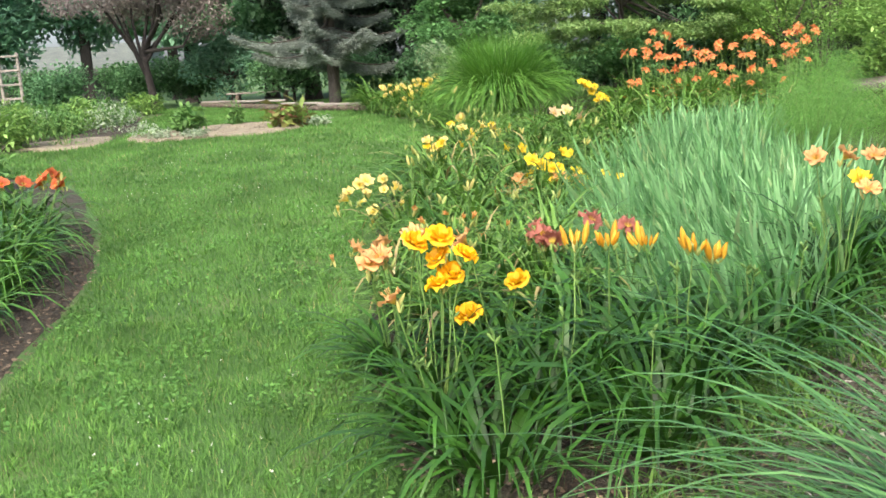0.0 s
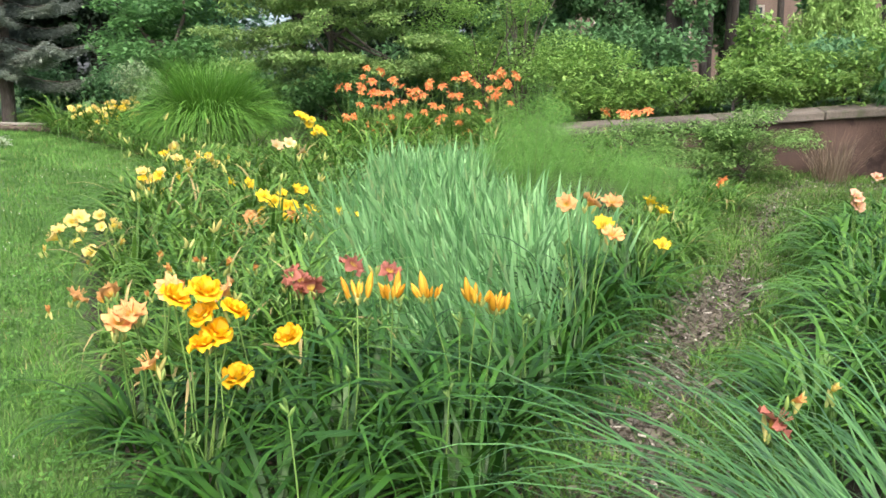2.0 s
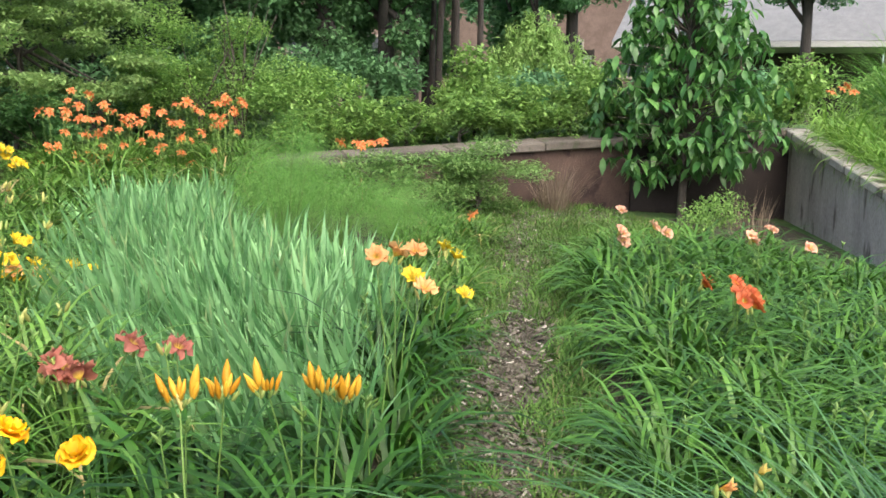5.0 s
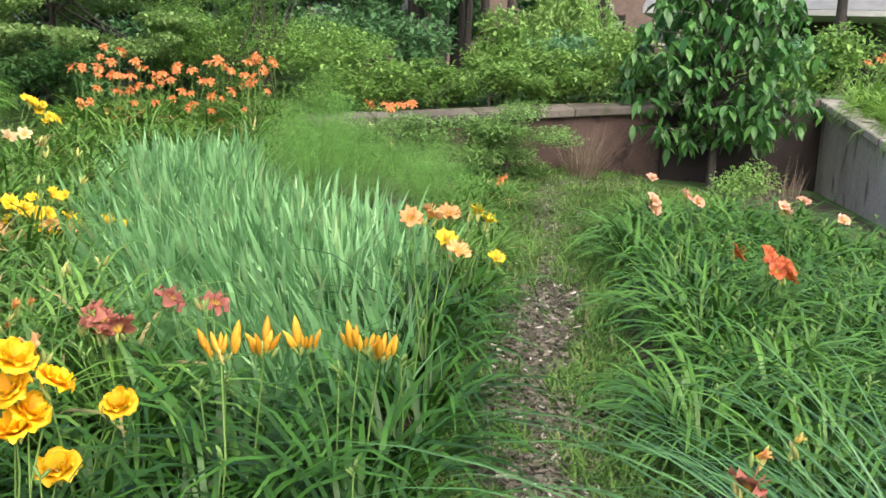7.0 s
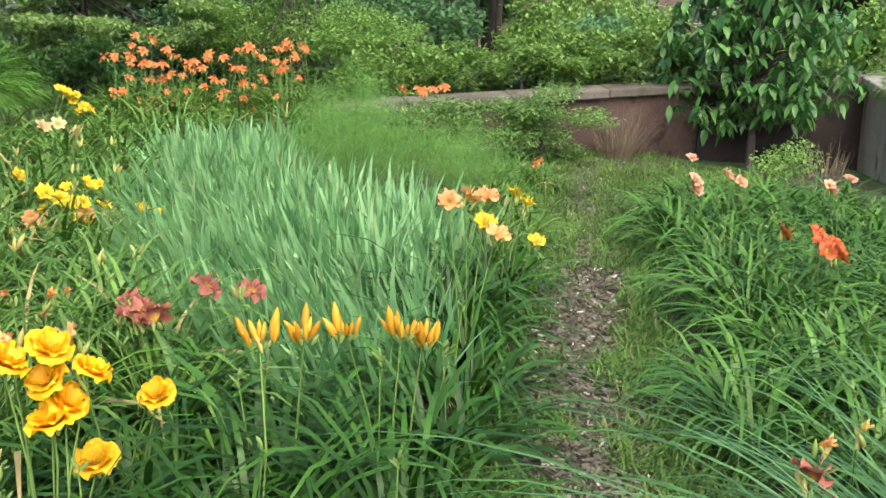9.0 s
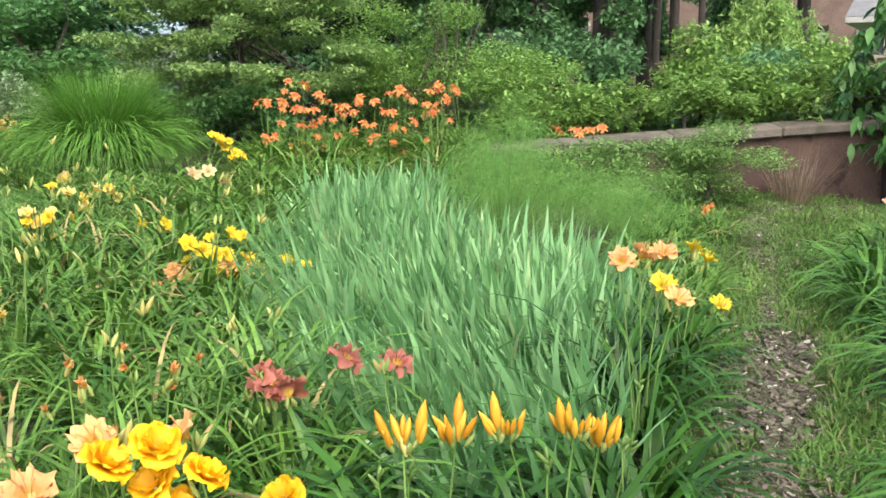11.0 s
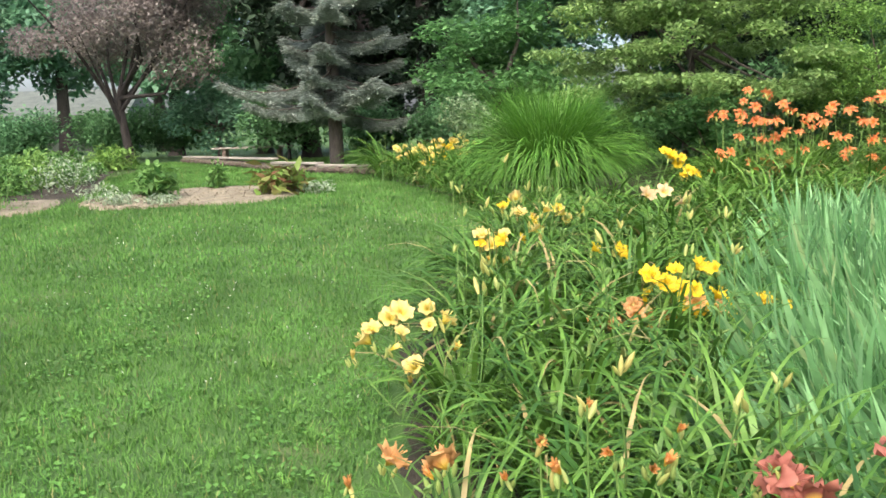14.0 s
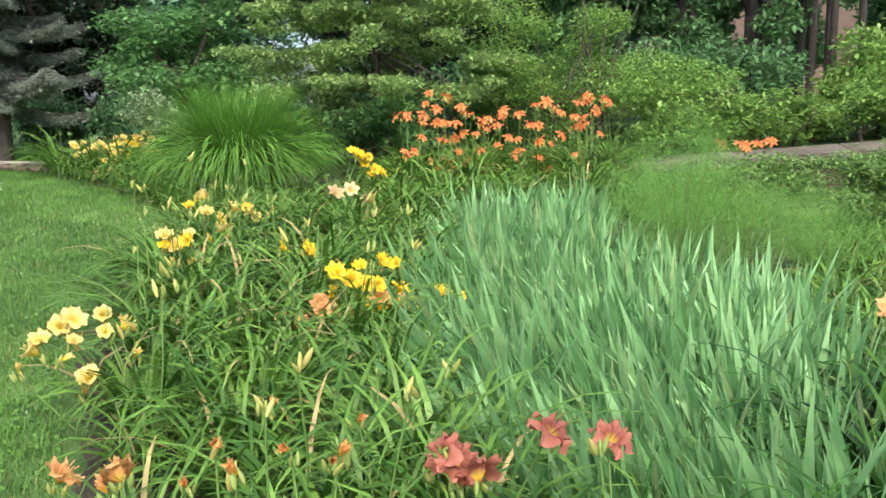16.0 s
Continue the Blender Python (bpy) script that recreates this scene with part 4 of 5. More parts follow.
for i, (x, y, z) in enumerate(BLOOMS["amber"]):
    c = nearest(x, y)
    scape(c, (x, y, z - 0.06), 900 + i, 2)
    for k in range(9):
        a, q, tilt = k * 1.15 + i, random.uniform(0.012, 0.045), random.uniform(0.15, 0.75)
        share("bud", BUD_AMBER, c, Vector((x + q * math.cos(a), y + q * math.sin(a), z - 0.065)) - c.location, (-tilt * math.sin(a), tilt * math.cos(a), 0), 1.05 if k == 0 else random.uniform(0.45, 0.85))
    for k in range(4):
        a = k * 1.6 + i * 0.7
        share("bud", BUD, c, Vector((x + 0.024 * math.cos(a), y + 0.024 * math.sin(a), z - 0.085)) - c.location, (-0.6 * math.sin(a), 0.6 * math.cos(a), 0), random.uniform(0.6, 0.9))
for i, at_ in enumerate(BLOOMS["rose_spent"] + [(-0.1, 4.7, 0.52), (0.15, 5.0, 0.55), (0.3, 5.3, 0.56), (0.05, 5.5, 0.58), (-0.25, 5.1, 0.5)]):
    flower("peach", at_, 4000 + i, 0.85, spent=True)

r_buds = random.Random(77)
for c in [c for c in CLUMPS if -0.7 < c.location.x < 1.3 and 4.2 < c.location.y < 10.2]:
    if r_buds.random() < 0.4:
        p = c.location
        scape(c, (p.x + r_buds.uniform(-0.12, 0.12), p.y + r_buds.uniform(-0.15, 0.15), p.z + r_buds.uniform(0.5, 0.68)), round(p.x * 500 + p.y * 90), 3)
# a dusty pink bloom and pale buds beside the path start
flower("red", (1.51, 2.61, 0.52), 611, 0.95)
flower("peach", (1.62, 2.66, 0.56), 612, 0.9, spent=True)
flower("lemon", (1.72, 2.62, 0.6), 613, 0.85, spent=True)

# the farthest clumps that carry no flower become one mass of foliage
def mass(clumps):
    bm, slots = bmesh.new(), []
    for c in clumps:
        for ch in c.children:
            m = ch.data.materials[0]
            if m not in slots:
                slots.append(m)
            v0, f0 = len(bm.verts), len(bm.faces)
            bm.from_mesh(ch.data)
            bm.verts.ensure_lookup_table(), bm.faces.ensure_lookup_table()
            to = Matrix.Translation(c.location) @ Matrix.LocRotScale(ch.location, ch.rotation_euler, ch.scale)
            for v in bm.verts[v0:]:
                v.co = to @ v.co
            for f in bm.faces[f0:]:
                f.material_index = slots.index(m)
    ob = part("daylily_foliage", bm, slots[0])
    for m in slots[1:]:
        ob.data.materials.append(m)
    for c in clumps:
        for ch in list(c.children):
            bpy.data.objects.remove(ch)
        bpy.data.objects.remove(c)
    return tagged(ob, "mass of green daylily foliage at the back of the beds", "daylily", kind="stuff")


plain = [c for c in CLUMPS if all(ch.name.split(".")[0] in ("foliage", "bud_stalk") for ch in c.children)]
plain.sort(key=lambda c: -(c.location.x ** 2 + (c.location.y - 2) ** 2))
mass(plain[:max(0, len(CLUMPS) - 292)])

# ---- irises ----
IRIS_BED = [(0.75, 4.75), (1.15, 4.3), (1.7, 4.55), (2.1, 5.2), (2.7, 5.9), (3.0, 6.6), (2.75, 7.6), (2.95, 8.8), (3.3, 9.7), (2.3, 9.6), (1.7, 8.6), (1.2, 7.5), (0.85, 6.3)]
for i, (x, y) in enumerate(scatter(IRIS_BED, 0.185, 12)):
    t = thing("iris", (x, y, gz(x, y) + 0.01), "fan of upright blue-green sword-shaped iris leaves", "iris", "irises in the bed")
    for k in range(3):
        a = k * 2.1 + random.uniform(-0.5, 0.5)
        share("leaf_fan", IRIS[(i + k * 2 + i // 5) % 6], t, (0.07 * math.cos(a), 0.07 * math.sin(a), 0), (random.uniform(-0.25, 0.12), random.uniform(-0.35, 0.12) - 0.55 * float(smooth(2.6, 1.2, x)), random.uniform(-0.6, 0.6)), random.uniform(0.8, 1.12))

# ---- grasses ----


def grass_tuft(name, x, y, n, spread, lmin, lmax, w, rise, bend, mat, seed, label, segs=9):
    r = np.random.default_rng(seed)
    t = thing(name, (x, y, gz(x, y)), label, "ornamental grass")
    a, q = r.uniform(0, 2 * np.pi, n), np.sqrt(r.uniform(0, 1, n)) * spread
    base = np.stack([np.cos(a) * q, np.sin(a) * q, np.full(n, -0.03)], -1)
    V, F = ribbons(base, a + r.normal(0, 0.6, n), r.uniform(lmin, lmax, n), w * r.uniform(0.6, 1.2, n), r.uniform(*rise, n), r.uniform(*bend, n), segs, r, twist=1.0)
    solid("blades", V, F, mat, t)
    return t




def maiden_grass(x, y, n, seed):
    """A dome of grass: fine upright blades inside, longer ones that arch over and hang outside."""
    r = np.random.default_rng(seed)
    t = thing("maiden_grass", (x, y, gz(x, y)), "big dome of fine green maiden grass with hanging blades", "ornamental grass")
    a, q = r.uniform(0, 2 * np.pi, n), np.sqrt(r.uniform(0, 1, n))
    base = np.stack([np.cos(a) * q * 0.26, np.sin(a) * q * 0.26, np.full(n, -0.03)], -1)
    outer = r.uniform(0, 1, n) < 0.5
    bend = np.where(outer, r.uniform(2.3, 3.2, n), r.uniform(0.4, 2.0, n))
    length = np.where(outer, r.uniform(0.8, 1.48, n), r.uniform(1.05, 1.42, n))
    rise = np.where(outer, r.uniform(1.1, 1.5, n), r.uniform(1.38, 1.57, n))
    width = np.where(outer, r.uniform(0.009, 0.016, n), r.uniform(0.006, 0.012, n))
    V, F = ribbons(base, a + r.normal(0, 0.45, n), length, width, rise, bend, 9, r, twist=0.8, curve=1.6)
    solid("blades", V, F, M["misc"], t)


maiden_grass(0.6, 11.75, 4600, 61)
grass_tuft("fountain_grass", 1.6, 1.75, 1400, 0.3, 1.05, 2.15, 0.009, (0.6, 1.25), (1.45, 2.7), M["misc_pale"], 62, "fountain grass with long thin arching blades", 12)
grass_tuft("upper_grass", 12.6, 7.4, 800, 0.35, 1.3, 2.0, 0.013, (1.1, 1.57), (0.5, 1.7), M["misc"], 63, "clump of tall green grass above the wall")


def feathery(x, y, n, wide, high, seed):
    """Thin stems that carry puffs of hair-fine needles, thinning out at the rim."""
    r = np.random.default_rng(seed)
    t = thing("asparagus_fern", (x, y, gz(x, y)), "misty cloud of feathery light green asparagus fern", "fern", "feathery ferns")
    pieces, tips = [], []
    for k in range(22):
        a, q = r.uniform(0, 6.28), math.sqrt(r.uniform(0, 1)) * wide
        top = np.array([math.cos(a) * q, math.sin(a) * q, high * (1 - 0.35 * (q / wide) ** 2) * r.uniform(0.75, 1.0)])
        pieces.append(tube([(top[0] * 0.2, top[1] * 0.2, -0.02), tuple(top * np.array([0.6, 0.6, 0.6])), tuple(top)], [0.005, 0.003, 0.0015], 4))
        m = n // 22
        s = r.uniform(0.3, 1.0, m)[:, None]
        puff = 0.05 + 0.09 * np.sin(np.pi * np.clip(s * 0.85 + 0.1, 0, 1))
        tips.append(top * np.concatenate([0.2 + 0.8 * s, 0.2 + 0.8 * s, s], 1) + r.normal(0, 1, (m, 3)) * puff)
    V, F = merge(pieces)
    solid("stem", V, F, M["scape"], t)
    c = np.concatenate(tips)
    c[:, 2] = np.abs(c[:, 2])
    m = len(c)
    d = r.normal(0, 1, (m, 3)) + np.array([0, 0, 0.5])
    d = d / np.linalg.norm(d, axis=1)[:, None] * r.uniform(0.015, 0.05, m)[:, None]
    side = np.cross(d, r.normal(0, 1, (m, 3)))
    side = side / np.linalg.norm(side, axis=1)[:, None] * 0.0012
    V = np.stack([c - side, c + side, c + d], 1).reshape(-1, 3)
    solid("fronds", V, np.arange(3 * m).reshape(-1, 3), M["feather"], t)


for x, y, n, w, h, k in [(2.95, 7.7, 30000, 0.42, 1.18, 1), (3.55, 8.0, 12000, 0.45, 0.75, 2), (4.1, 7.7, 15000, 0.42, 0.6, 3), (3.4, 8.8, 9000, 0.5, 0.8, 4), (4.5, 8.5, 9000, 0.45, 0.6, 5)]:
    feathery(x, y, n, w, h, 70 + k)

# ---- trees and shrubs ----


def woody(name, x, y, label, category, lean=0.0, group=""):
    return thing(name, (x, y, gz(x, y)), label, category, group)


def leafy_tree(name, x, y, trunk, limbs, blobs, leaf, per, mats, seed, label, flat=0.35, slim=0.55, hang=0.1, shell=0.5, category="tree", group=""):
    """trunk: height and radius. limbs: how many reach into the crown. blobs: (centre, radii) of the crown above the foot."""
    r = np.random.default_rng(seed)
    t = woody(name, x, y, label, category, group=group)
    h, rad = trunk
    bend = r.normal(0, 0.04 * h, 2)
    V, F = tube([(0, 0, -0.1), (0, 0, 0.12), (bend[0] * 0.5, bend[1] * 0.5, h * 0.5), (bend[0], bend[1], h)], [rad * 1.5, rad * 1.1, rad * 0.9, rad * 0.65], 9)
    solid("trunk", V, F, mats[0], t)
    order = r.permutation(len(blobs))[:limbs]
    for k in order:
        c = np.array(blobs[k][0])
        s = np.array([bend[0], bend[1], h * r.uniform(0.6, 1.0)])
        m = s + (c - s) * 0.5 + r.normal(0, 0.12, 3) * np.linalg.norm(c - s) * 0.5
        V, F = tube([s, m, c], [rad * 0.55, rad * 0.35, rad * 0.1], 6)
        solid("limb", V, F, mats[0], t)
    pts = np.concatenate([blob_points(c, q, int(per * (q[0] * q[1] + q[0] * q[2] + q[1] * q[2]) / 3), r, shell) for c, q in blobs])
    V, F = leaves(pts, np.full(len(pts), leaf), r, flat, slim, hang)
    solid("crown", V, F, mats[1], t)
    return t


def random_blobs(n, centre, spread, size, seed, squash=0.7):
    r = np.random.default_rng(seed)
    out = []
    for _ in range(n):
        d = r.normal(0, 1, 3)
        d /= np.linalg.norm(d)
        p = np.array(centre) + d * np.array(spread) * r.uniform(0.35, 1.0)
        s = size * r.uniform(0.65, 1.35)
        out.append((tuple(p), (s, s, s * squash)))
    return out


M["dogwood"] = leafy("dogwood_leaves", (0.145, 0.26, 0.075), (0.3, 0.435, 0.15), 0.42, 0.6)
M["maple"] = leafy("bright_tree_leaves", (0.08, 0.2, 0.065), (0.165, 0.34, 0.115), 0.4, 0.6)
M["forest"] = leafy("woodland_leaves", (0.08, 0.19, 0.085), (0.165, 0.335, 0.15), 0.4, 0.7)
# darker copy of the woodland green, with the shade put into its colour
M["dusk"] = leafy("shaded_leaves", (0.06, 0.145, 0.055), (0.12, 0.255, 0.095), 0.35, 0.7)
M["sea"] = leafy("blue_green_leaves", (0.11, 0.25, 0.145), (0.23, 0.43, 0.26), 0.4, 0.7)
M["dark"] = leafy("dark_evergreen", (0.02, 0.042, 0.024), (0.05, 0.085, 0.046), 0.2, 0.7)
M["plum"] = leafy("purple_plum_leaves", (0.19, 0.165, 0.15), (0.33, 0.29, 0.26), 0.45, 0.6)
M["spruce"] = leafy("blue_spruce_needles", (0.24, 0.285, 0.24), (0.4, 0.46, 0.4), 0.4, 0.95, gloss=0.0)
M["willow"] = leafy("weeping_leaves", (0.18, 0.33, 0.08), (0.33, 0.5, 0.16), 0.4, 0.6)
M["broad"] = leafy("broad_glossy_leaves", (0.028, 0.11, 0.026), (0.125, 0.285, 0.068), 0.28, 0.36, gloss=0.4)
M["hedge"] = leafy("hedge_leaves", (0.1, 0.21, 0.042), (0.27, 0.44, 0.11), 0.35, 0.5)
M["shrub"] = leafy("loose_shrub_leaves", (0.13, 0.26, 0.055), (0.27, 0.45, 0.115), 0.4, 0.6)
M["juniper"] = leafy("spreading_shrub_leaves", (0.1, 0.21, 0.05), (0.24, 0.4, 0.12), 0.35, 0.6)
M["coleus"] = leafy("red_green_leaves", (0.16, 0.06, 0.035), (0.2, 0.34, 0.07), 0.3, 0.6)
M["silver"] = leafy("silver_leaves", (0.24, 0.32, 0.2), (0.42, 0.5, 0.34), 0.3, 0.7)
M["garden"] = leafy("vegetable_leaves", (0.055, 0.15, 0.032), (0.16, 0.3, 0.075), 0.3, 0.6)


def tiers(x0, y0, levels, seed):
    """Flat layered sprays, as a dogwood carries them."""
    r = np.random.default_rng(seed)
    out = []
    for z, reach, n in levels:
        n = round(n * 2.1)
        for k in range(n):
            a = k * 6.283 / n + r.uniform(-0.4, 0.4) + z
            q = reach * r.uniform(0.3, 1.12)
            out.append(((x0 + math.cos(a) * q, y0 + math.sin(a) * q, z + r.uniform(-0.16, 0.16) - 0.12 * q), (r.uniform(0.2, 0.42), r.uniform(0.2, 0.42), r.uniform(0.06, 0.13))))
    return out


leafy_tree("dogwood", 2.3, 13.3, (1.7, 0.042), 12, tiers(0, 0, [(0.95, 1.1, 6), (1.2, 1.35, 10), (1.55, 1.45, 11), (1.95, 1.35, 11), (2.35, 1.15, 9), (2.8, 0.9, 7), (3.2, 0.6, 4)], 81), 0.066, 7000, (M["bark"], M["dogwood"]), 82, "dogwood tree with flat layered sprays of light green leaves", 0.5, 0.55, 0.2, 0.3)
leafy_tree("maple", 0.35, 15.3, (1.3, 0.07), 8, random_blobs(22, (0, 0, 1.6), (1.0, 0.9, 1.1), 0.45, 83, 0.45), 0.1, 3000, (M["bark"], M["maple"]), 84, "bright green small tree with drooping leaf sprays", 0.6, 0.6, 0.25, 0.3)
leafy_tree("maple", 1.3, 17.8, (2.4, 0.12), 8, random_blobs(26, (0, 0, 3.0), (1.7, 1.2, 1.9), 0.65, 87, 0.6), 0.14, 1700, (M["bark"], M["sea"]), 88, "taller green tree behind the dogwood", 0.5, 0.6, 0.2, 0.35)
leafy_tree("loose_shrub", 4.7, 13.4, (0.5, 0.04), 10, random_blobs(30, (0, 0, 0.95), (1.25, 0.8, 0.85), 0.42, 85, 0.55), 0.052, 5600, (M["bark"], M["shrub"]), 86, "loose light green shrub with arching twigs", 0.5, 0.5, 0.0, 0.3, "shrub")
leafy_tree("loose_shrub", 5.9, 12.4, (0.4, 0.03), 8, random_blobs(18, (0, 0, 0.5), (0.9, 0.7, 0.5), 0.36, 185, 0.55), 0.065, 4200, (M["bark"], M["shrub"]), 186, "lower light green shrub beside the wall end", 0.5, 0.5, 0.0, 0.3, "shrub")
leafy_tree("silver_shrub", -0.05, 13.7, (0.3, 0.02), 6, random_blobs(12, (0, 0, 0.7), (0.35, 0.3, 0.45), 0.2, 187, 0.9), 0.06, 5000, (M["bark"], leafy("silvery_leaves", (0.15, 0.24, 0.12), (0.28, 0.38, 0.2), 0.3, 0.6)), 188, "upright silvery green shrub behind the maiden grass", 0.3, 0.4, 0.0, 0.3, "shrub")

leafy_tree("low_shrub", 2.45, 12.75, (0.3, 0.025), 6, random_blobs(16, (0, 0, 0.62), (0.6, 0.45, 0.45), 0.3, 285, 0.55), 0.08, 3600, (M["bark"], M["maple"]), 286, "low green shrub under the dogwood", 0.5, 0.5, 0.1, 0.3, "shrub")

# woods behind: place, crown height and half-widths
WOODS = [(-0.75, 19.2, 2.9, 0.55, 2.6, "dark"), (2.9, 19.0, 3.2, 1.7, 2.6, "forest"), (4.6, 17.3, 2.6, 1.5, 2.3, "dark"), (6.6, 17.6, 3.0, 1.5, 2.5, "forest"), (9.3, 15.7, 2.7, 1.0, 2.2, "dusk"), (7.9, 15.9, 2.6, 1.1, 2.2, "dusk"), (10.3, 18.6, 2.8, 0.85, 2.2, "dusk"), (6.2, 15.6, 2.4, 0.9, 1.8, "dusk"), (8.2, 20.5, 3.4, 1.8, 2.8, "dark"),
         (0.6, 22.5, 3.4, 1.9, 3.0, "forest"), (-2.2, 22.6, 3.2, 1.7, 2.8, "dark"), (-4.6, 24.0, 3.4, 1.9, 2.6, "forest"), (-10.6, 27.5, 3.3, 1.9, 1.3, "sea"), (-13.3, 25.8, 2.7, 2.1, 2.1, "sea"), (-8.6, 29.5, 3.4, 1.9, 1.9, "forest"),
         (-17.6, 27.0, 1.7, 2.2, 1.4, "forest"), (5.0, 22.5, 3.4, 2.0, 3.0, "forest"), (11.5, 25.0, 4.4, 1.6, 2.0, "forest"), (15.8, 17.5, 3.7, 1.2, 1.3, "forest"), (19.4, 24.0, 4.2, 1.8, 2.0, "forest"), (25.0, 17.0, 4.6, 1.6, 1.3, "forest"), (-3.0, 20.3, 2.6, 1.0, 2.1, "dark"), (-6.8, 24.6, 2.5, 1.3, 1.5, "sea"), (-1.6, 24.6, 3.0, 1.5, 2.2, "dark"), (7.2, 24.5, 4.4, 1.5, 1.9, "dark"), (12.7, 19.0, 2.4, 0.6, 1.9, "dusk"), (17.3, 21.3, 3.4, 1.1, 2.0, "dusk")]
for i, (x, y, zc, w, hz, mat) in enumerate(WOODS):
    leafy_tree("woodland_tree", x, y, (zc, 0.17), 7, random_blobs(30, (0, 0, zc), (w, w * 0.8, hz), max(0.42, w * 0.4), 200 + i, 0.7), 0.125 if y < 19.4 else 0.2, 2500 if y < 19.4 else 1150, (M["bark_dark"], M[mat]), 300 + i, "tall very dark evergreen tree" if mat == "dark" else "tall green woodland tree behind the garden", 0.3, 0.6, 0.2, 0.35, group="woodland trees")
for i, (x, y) in enumerate([(11.35, 16.9), (12.1, 17.3), (12.5, 16.9), (10.4, 16.4), (11.0, 17.2), (11.6, 16.6), (12.0, 18.0), (15.0, 18.0)]):
    leafy_tree("slender_tree", x, y, (3.6, 0.075), 4, random_blobs(7, (0, 0, 4.0), (0.7, 0.7, 0.6), 0.5, 230 + i, 0.6), 0.15, 900, (M["bark_dark"], M["forest"]), 330 + i, "slender dark-trunked tree with a high crown", 0.4, 0.6, 0.2, 0.35, group="slender trees")
leafy_tree("old_tree", 6.9, 16.6, (4.2, 0.2), 5, random_blobs(8, (0, 0, 4.8), (1.0, 0.9, 0.6), 0.6, 190, 0.6), 0.18, 900, (M["bark_dark"], M["forest"]), 191, "old tree with a thick dark trunk", 0.4, 0.6, 0.2, 0.35)


def bare_twigs(x, y, n, seed):
    """Dead grey twigs that stick out of a shrub."""
    r = np.random.default_rng(seed)
    t = thing("dead_branch", (x, y, gz(x, y)), "bare grey dead branch in the loose shrub", "branch")
    for k in range(n):
        a = r.uniform(0, 6.28)
        top = np.array([math.cos(a) * r.uniform(0.2, 0.9), math.sin(a) * 0.4, r.uniform(1.5, 2.15)])
        mid = top * np.array([0.35, 0.35, 0.6]) + r.normal(0, 0.06, 3)
        solid("twig", *tube([(0.05 * math.cos(a), 0.05 * math.sin(a), -0.05), tuple(mid), tuple(top)], [0.018, 0.011, 0.003], 5), M["bark"], t)


bare_twigs(5.1, 13.1, 9, 192)
leafy_tree("purple_plum", -6.3, 19.9, (1.25, 0.085), 11, random_blobs(34, (0.2, 0, 2.75), (2.3, 1.8, 1.25), 0.6, 91, 0.65), 0.085, 2500, (M["bark_dark"], M["plum"]), 92, "purple-leaved plum tree with a forked dark trunk", 0.3, 0.55, 0.1, 0.35)
leafy_tree("garden_tree", -8.9, 15.0, (0.7, 0.07), 7, random_blobs(18, (0, 0, 1.3), (0.95, 0.9, 0.55), 0.4, 93, 0.7), 0.08, 3000, (M["bark_dark"], M["maple"]), 94, "small round green tree in the vegetable bed", 0.3, 0.5, 0.1, 0.4)
leafy_tree("broadleaf_shrub", -4.9, 21.0, (0.7, 0.05), 8, random_blobs(16, (0, 0, 1.0), (1.1, 0.8, 0.7), 0.45, 95, 0.6), 0.11, 2600, (M["bark"], M["sea"]), 96, "bright green broad-leaved shrub behind the lawn", 0.5, 0.6, 0.2, 0.4, "shrub")


def spruce_tree(x, y, h, reach, seed, mat, label, bare=0.9):
    r = np.random.default_rng(seed)
    t = woody("spruce", x, y, label, "spruce")
    V, F = tube([(0, 0, -0.1), (0, 0, h * 0.4), (0, 0, h)], [0.12, 0.09, 0.02], 9)
    solid("trunk", V, F, M["bark"], t)
    wood, needles = [], []
    z = bare
    while z < h - 0.3:
        R = reach * (1 - (z - bare) / (h - bare)) ** 0.8
        for k in range(6):
            a = k * 1.047 + r.uniform(-0.4, 0.4) + z * 3
            L = R * r.uniform(0.55, 1.15)
            z0 = z + r.uniform(-0.2, 0.2)
            d = np.array([math.cos(a), math.sin(a), 0])
            s = np.linspace(0, 1, 6)[:, None]
            line = np.array([0, 0, z0]) + d * s * L + np.array([0, 0, 1]) * (-0.2 * L * np.sin(s * 2.2) + 0.12 * L * s ** 2)
            wood.append(tube(line, [0.025, 0.02, 0.016, 0.012, 0.008, 0.004], 4))
            m = int(1150 * L)
            u = r.uniform(0.15, 1.0, m)
            at = np.stack([np.interp(u, s[:, 0], line[:, j]) for j in range(3)], -1)
            side = np.array([-d[1], d[0], 0]) * (r.uniform(-1, 1, m) * (0.1 + 0.28 * L * (1 - u) * 0.8))[:, None]
            needles.append(at + side + np.stack([0 * u, 0 * u, -np.abs(side).sum(1) * 0.35 - r.uniform(0, 0.1, m)], -1))
        z += r.uniform(0.3, 0.46)
    V, F = merge(wood)
    tagged(solid("branch_wood", V, F, M["bark"], t), kind="stuff")
    c = np.concatenate(needles)
    V, F = leaves(c, np.full(len(c), 0.085), r, 0.75, 0.3, 0.05)
    solid("needles", V, F, mat, t)


spruce_tree(-2.2, 17.6, 6.5, 1.75, 97, M["spruce"], "blue-grey spruce with drooping branches and a bare lower trunk", 1.1)

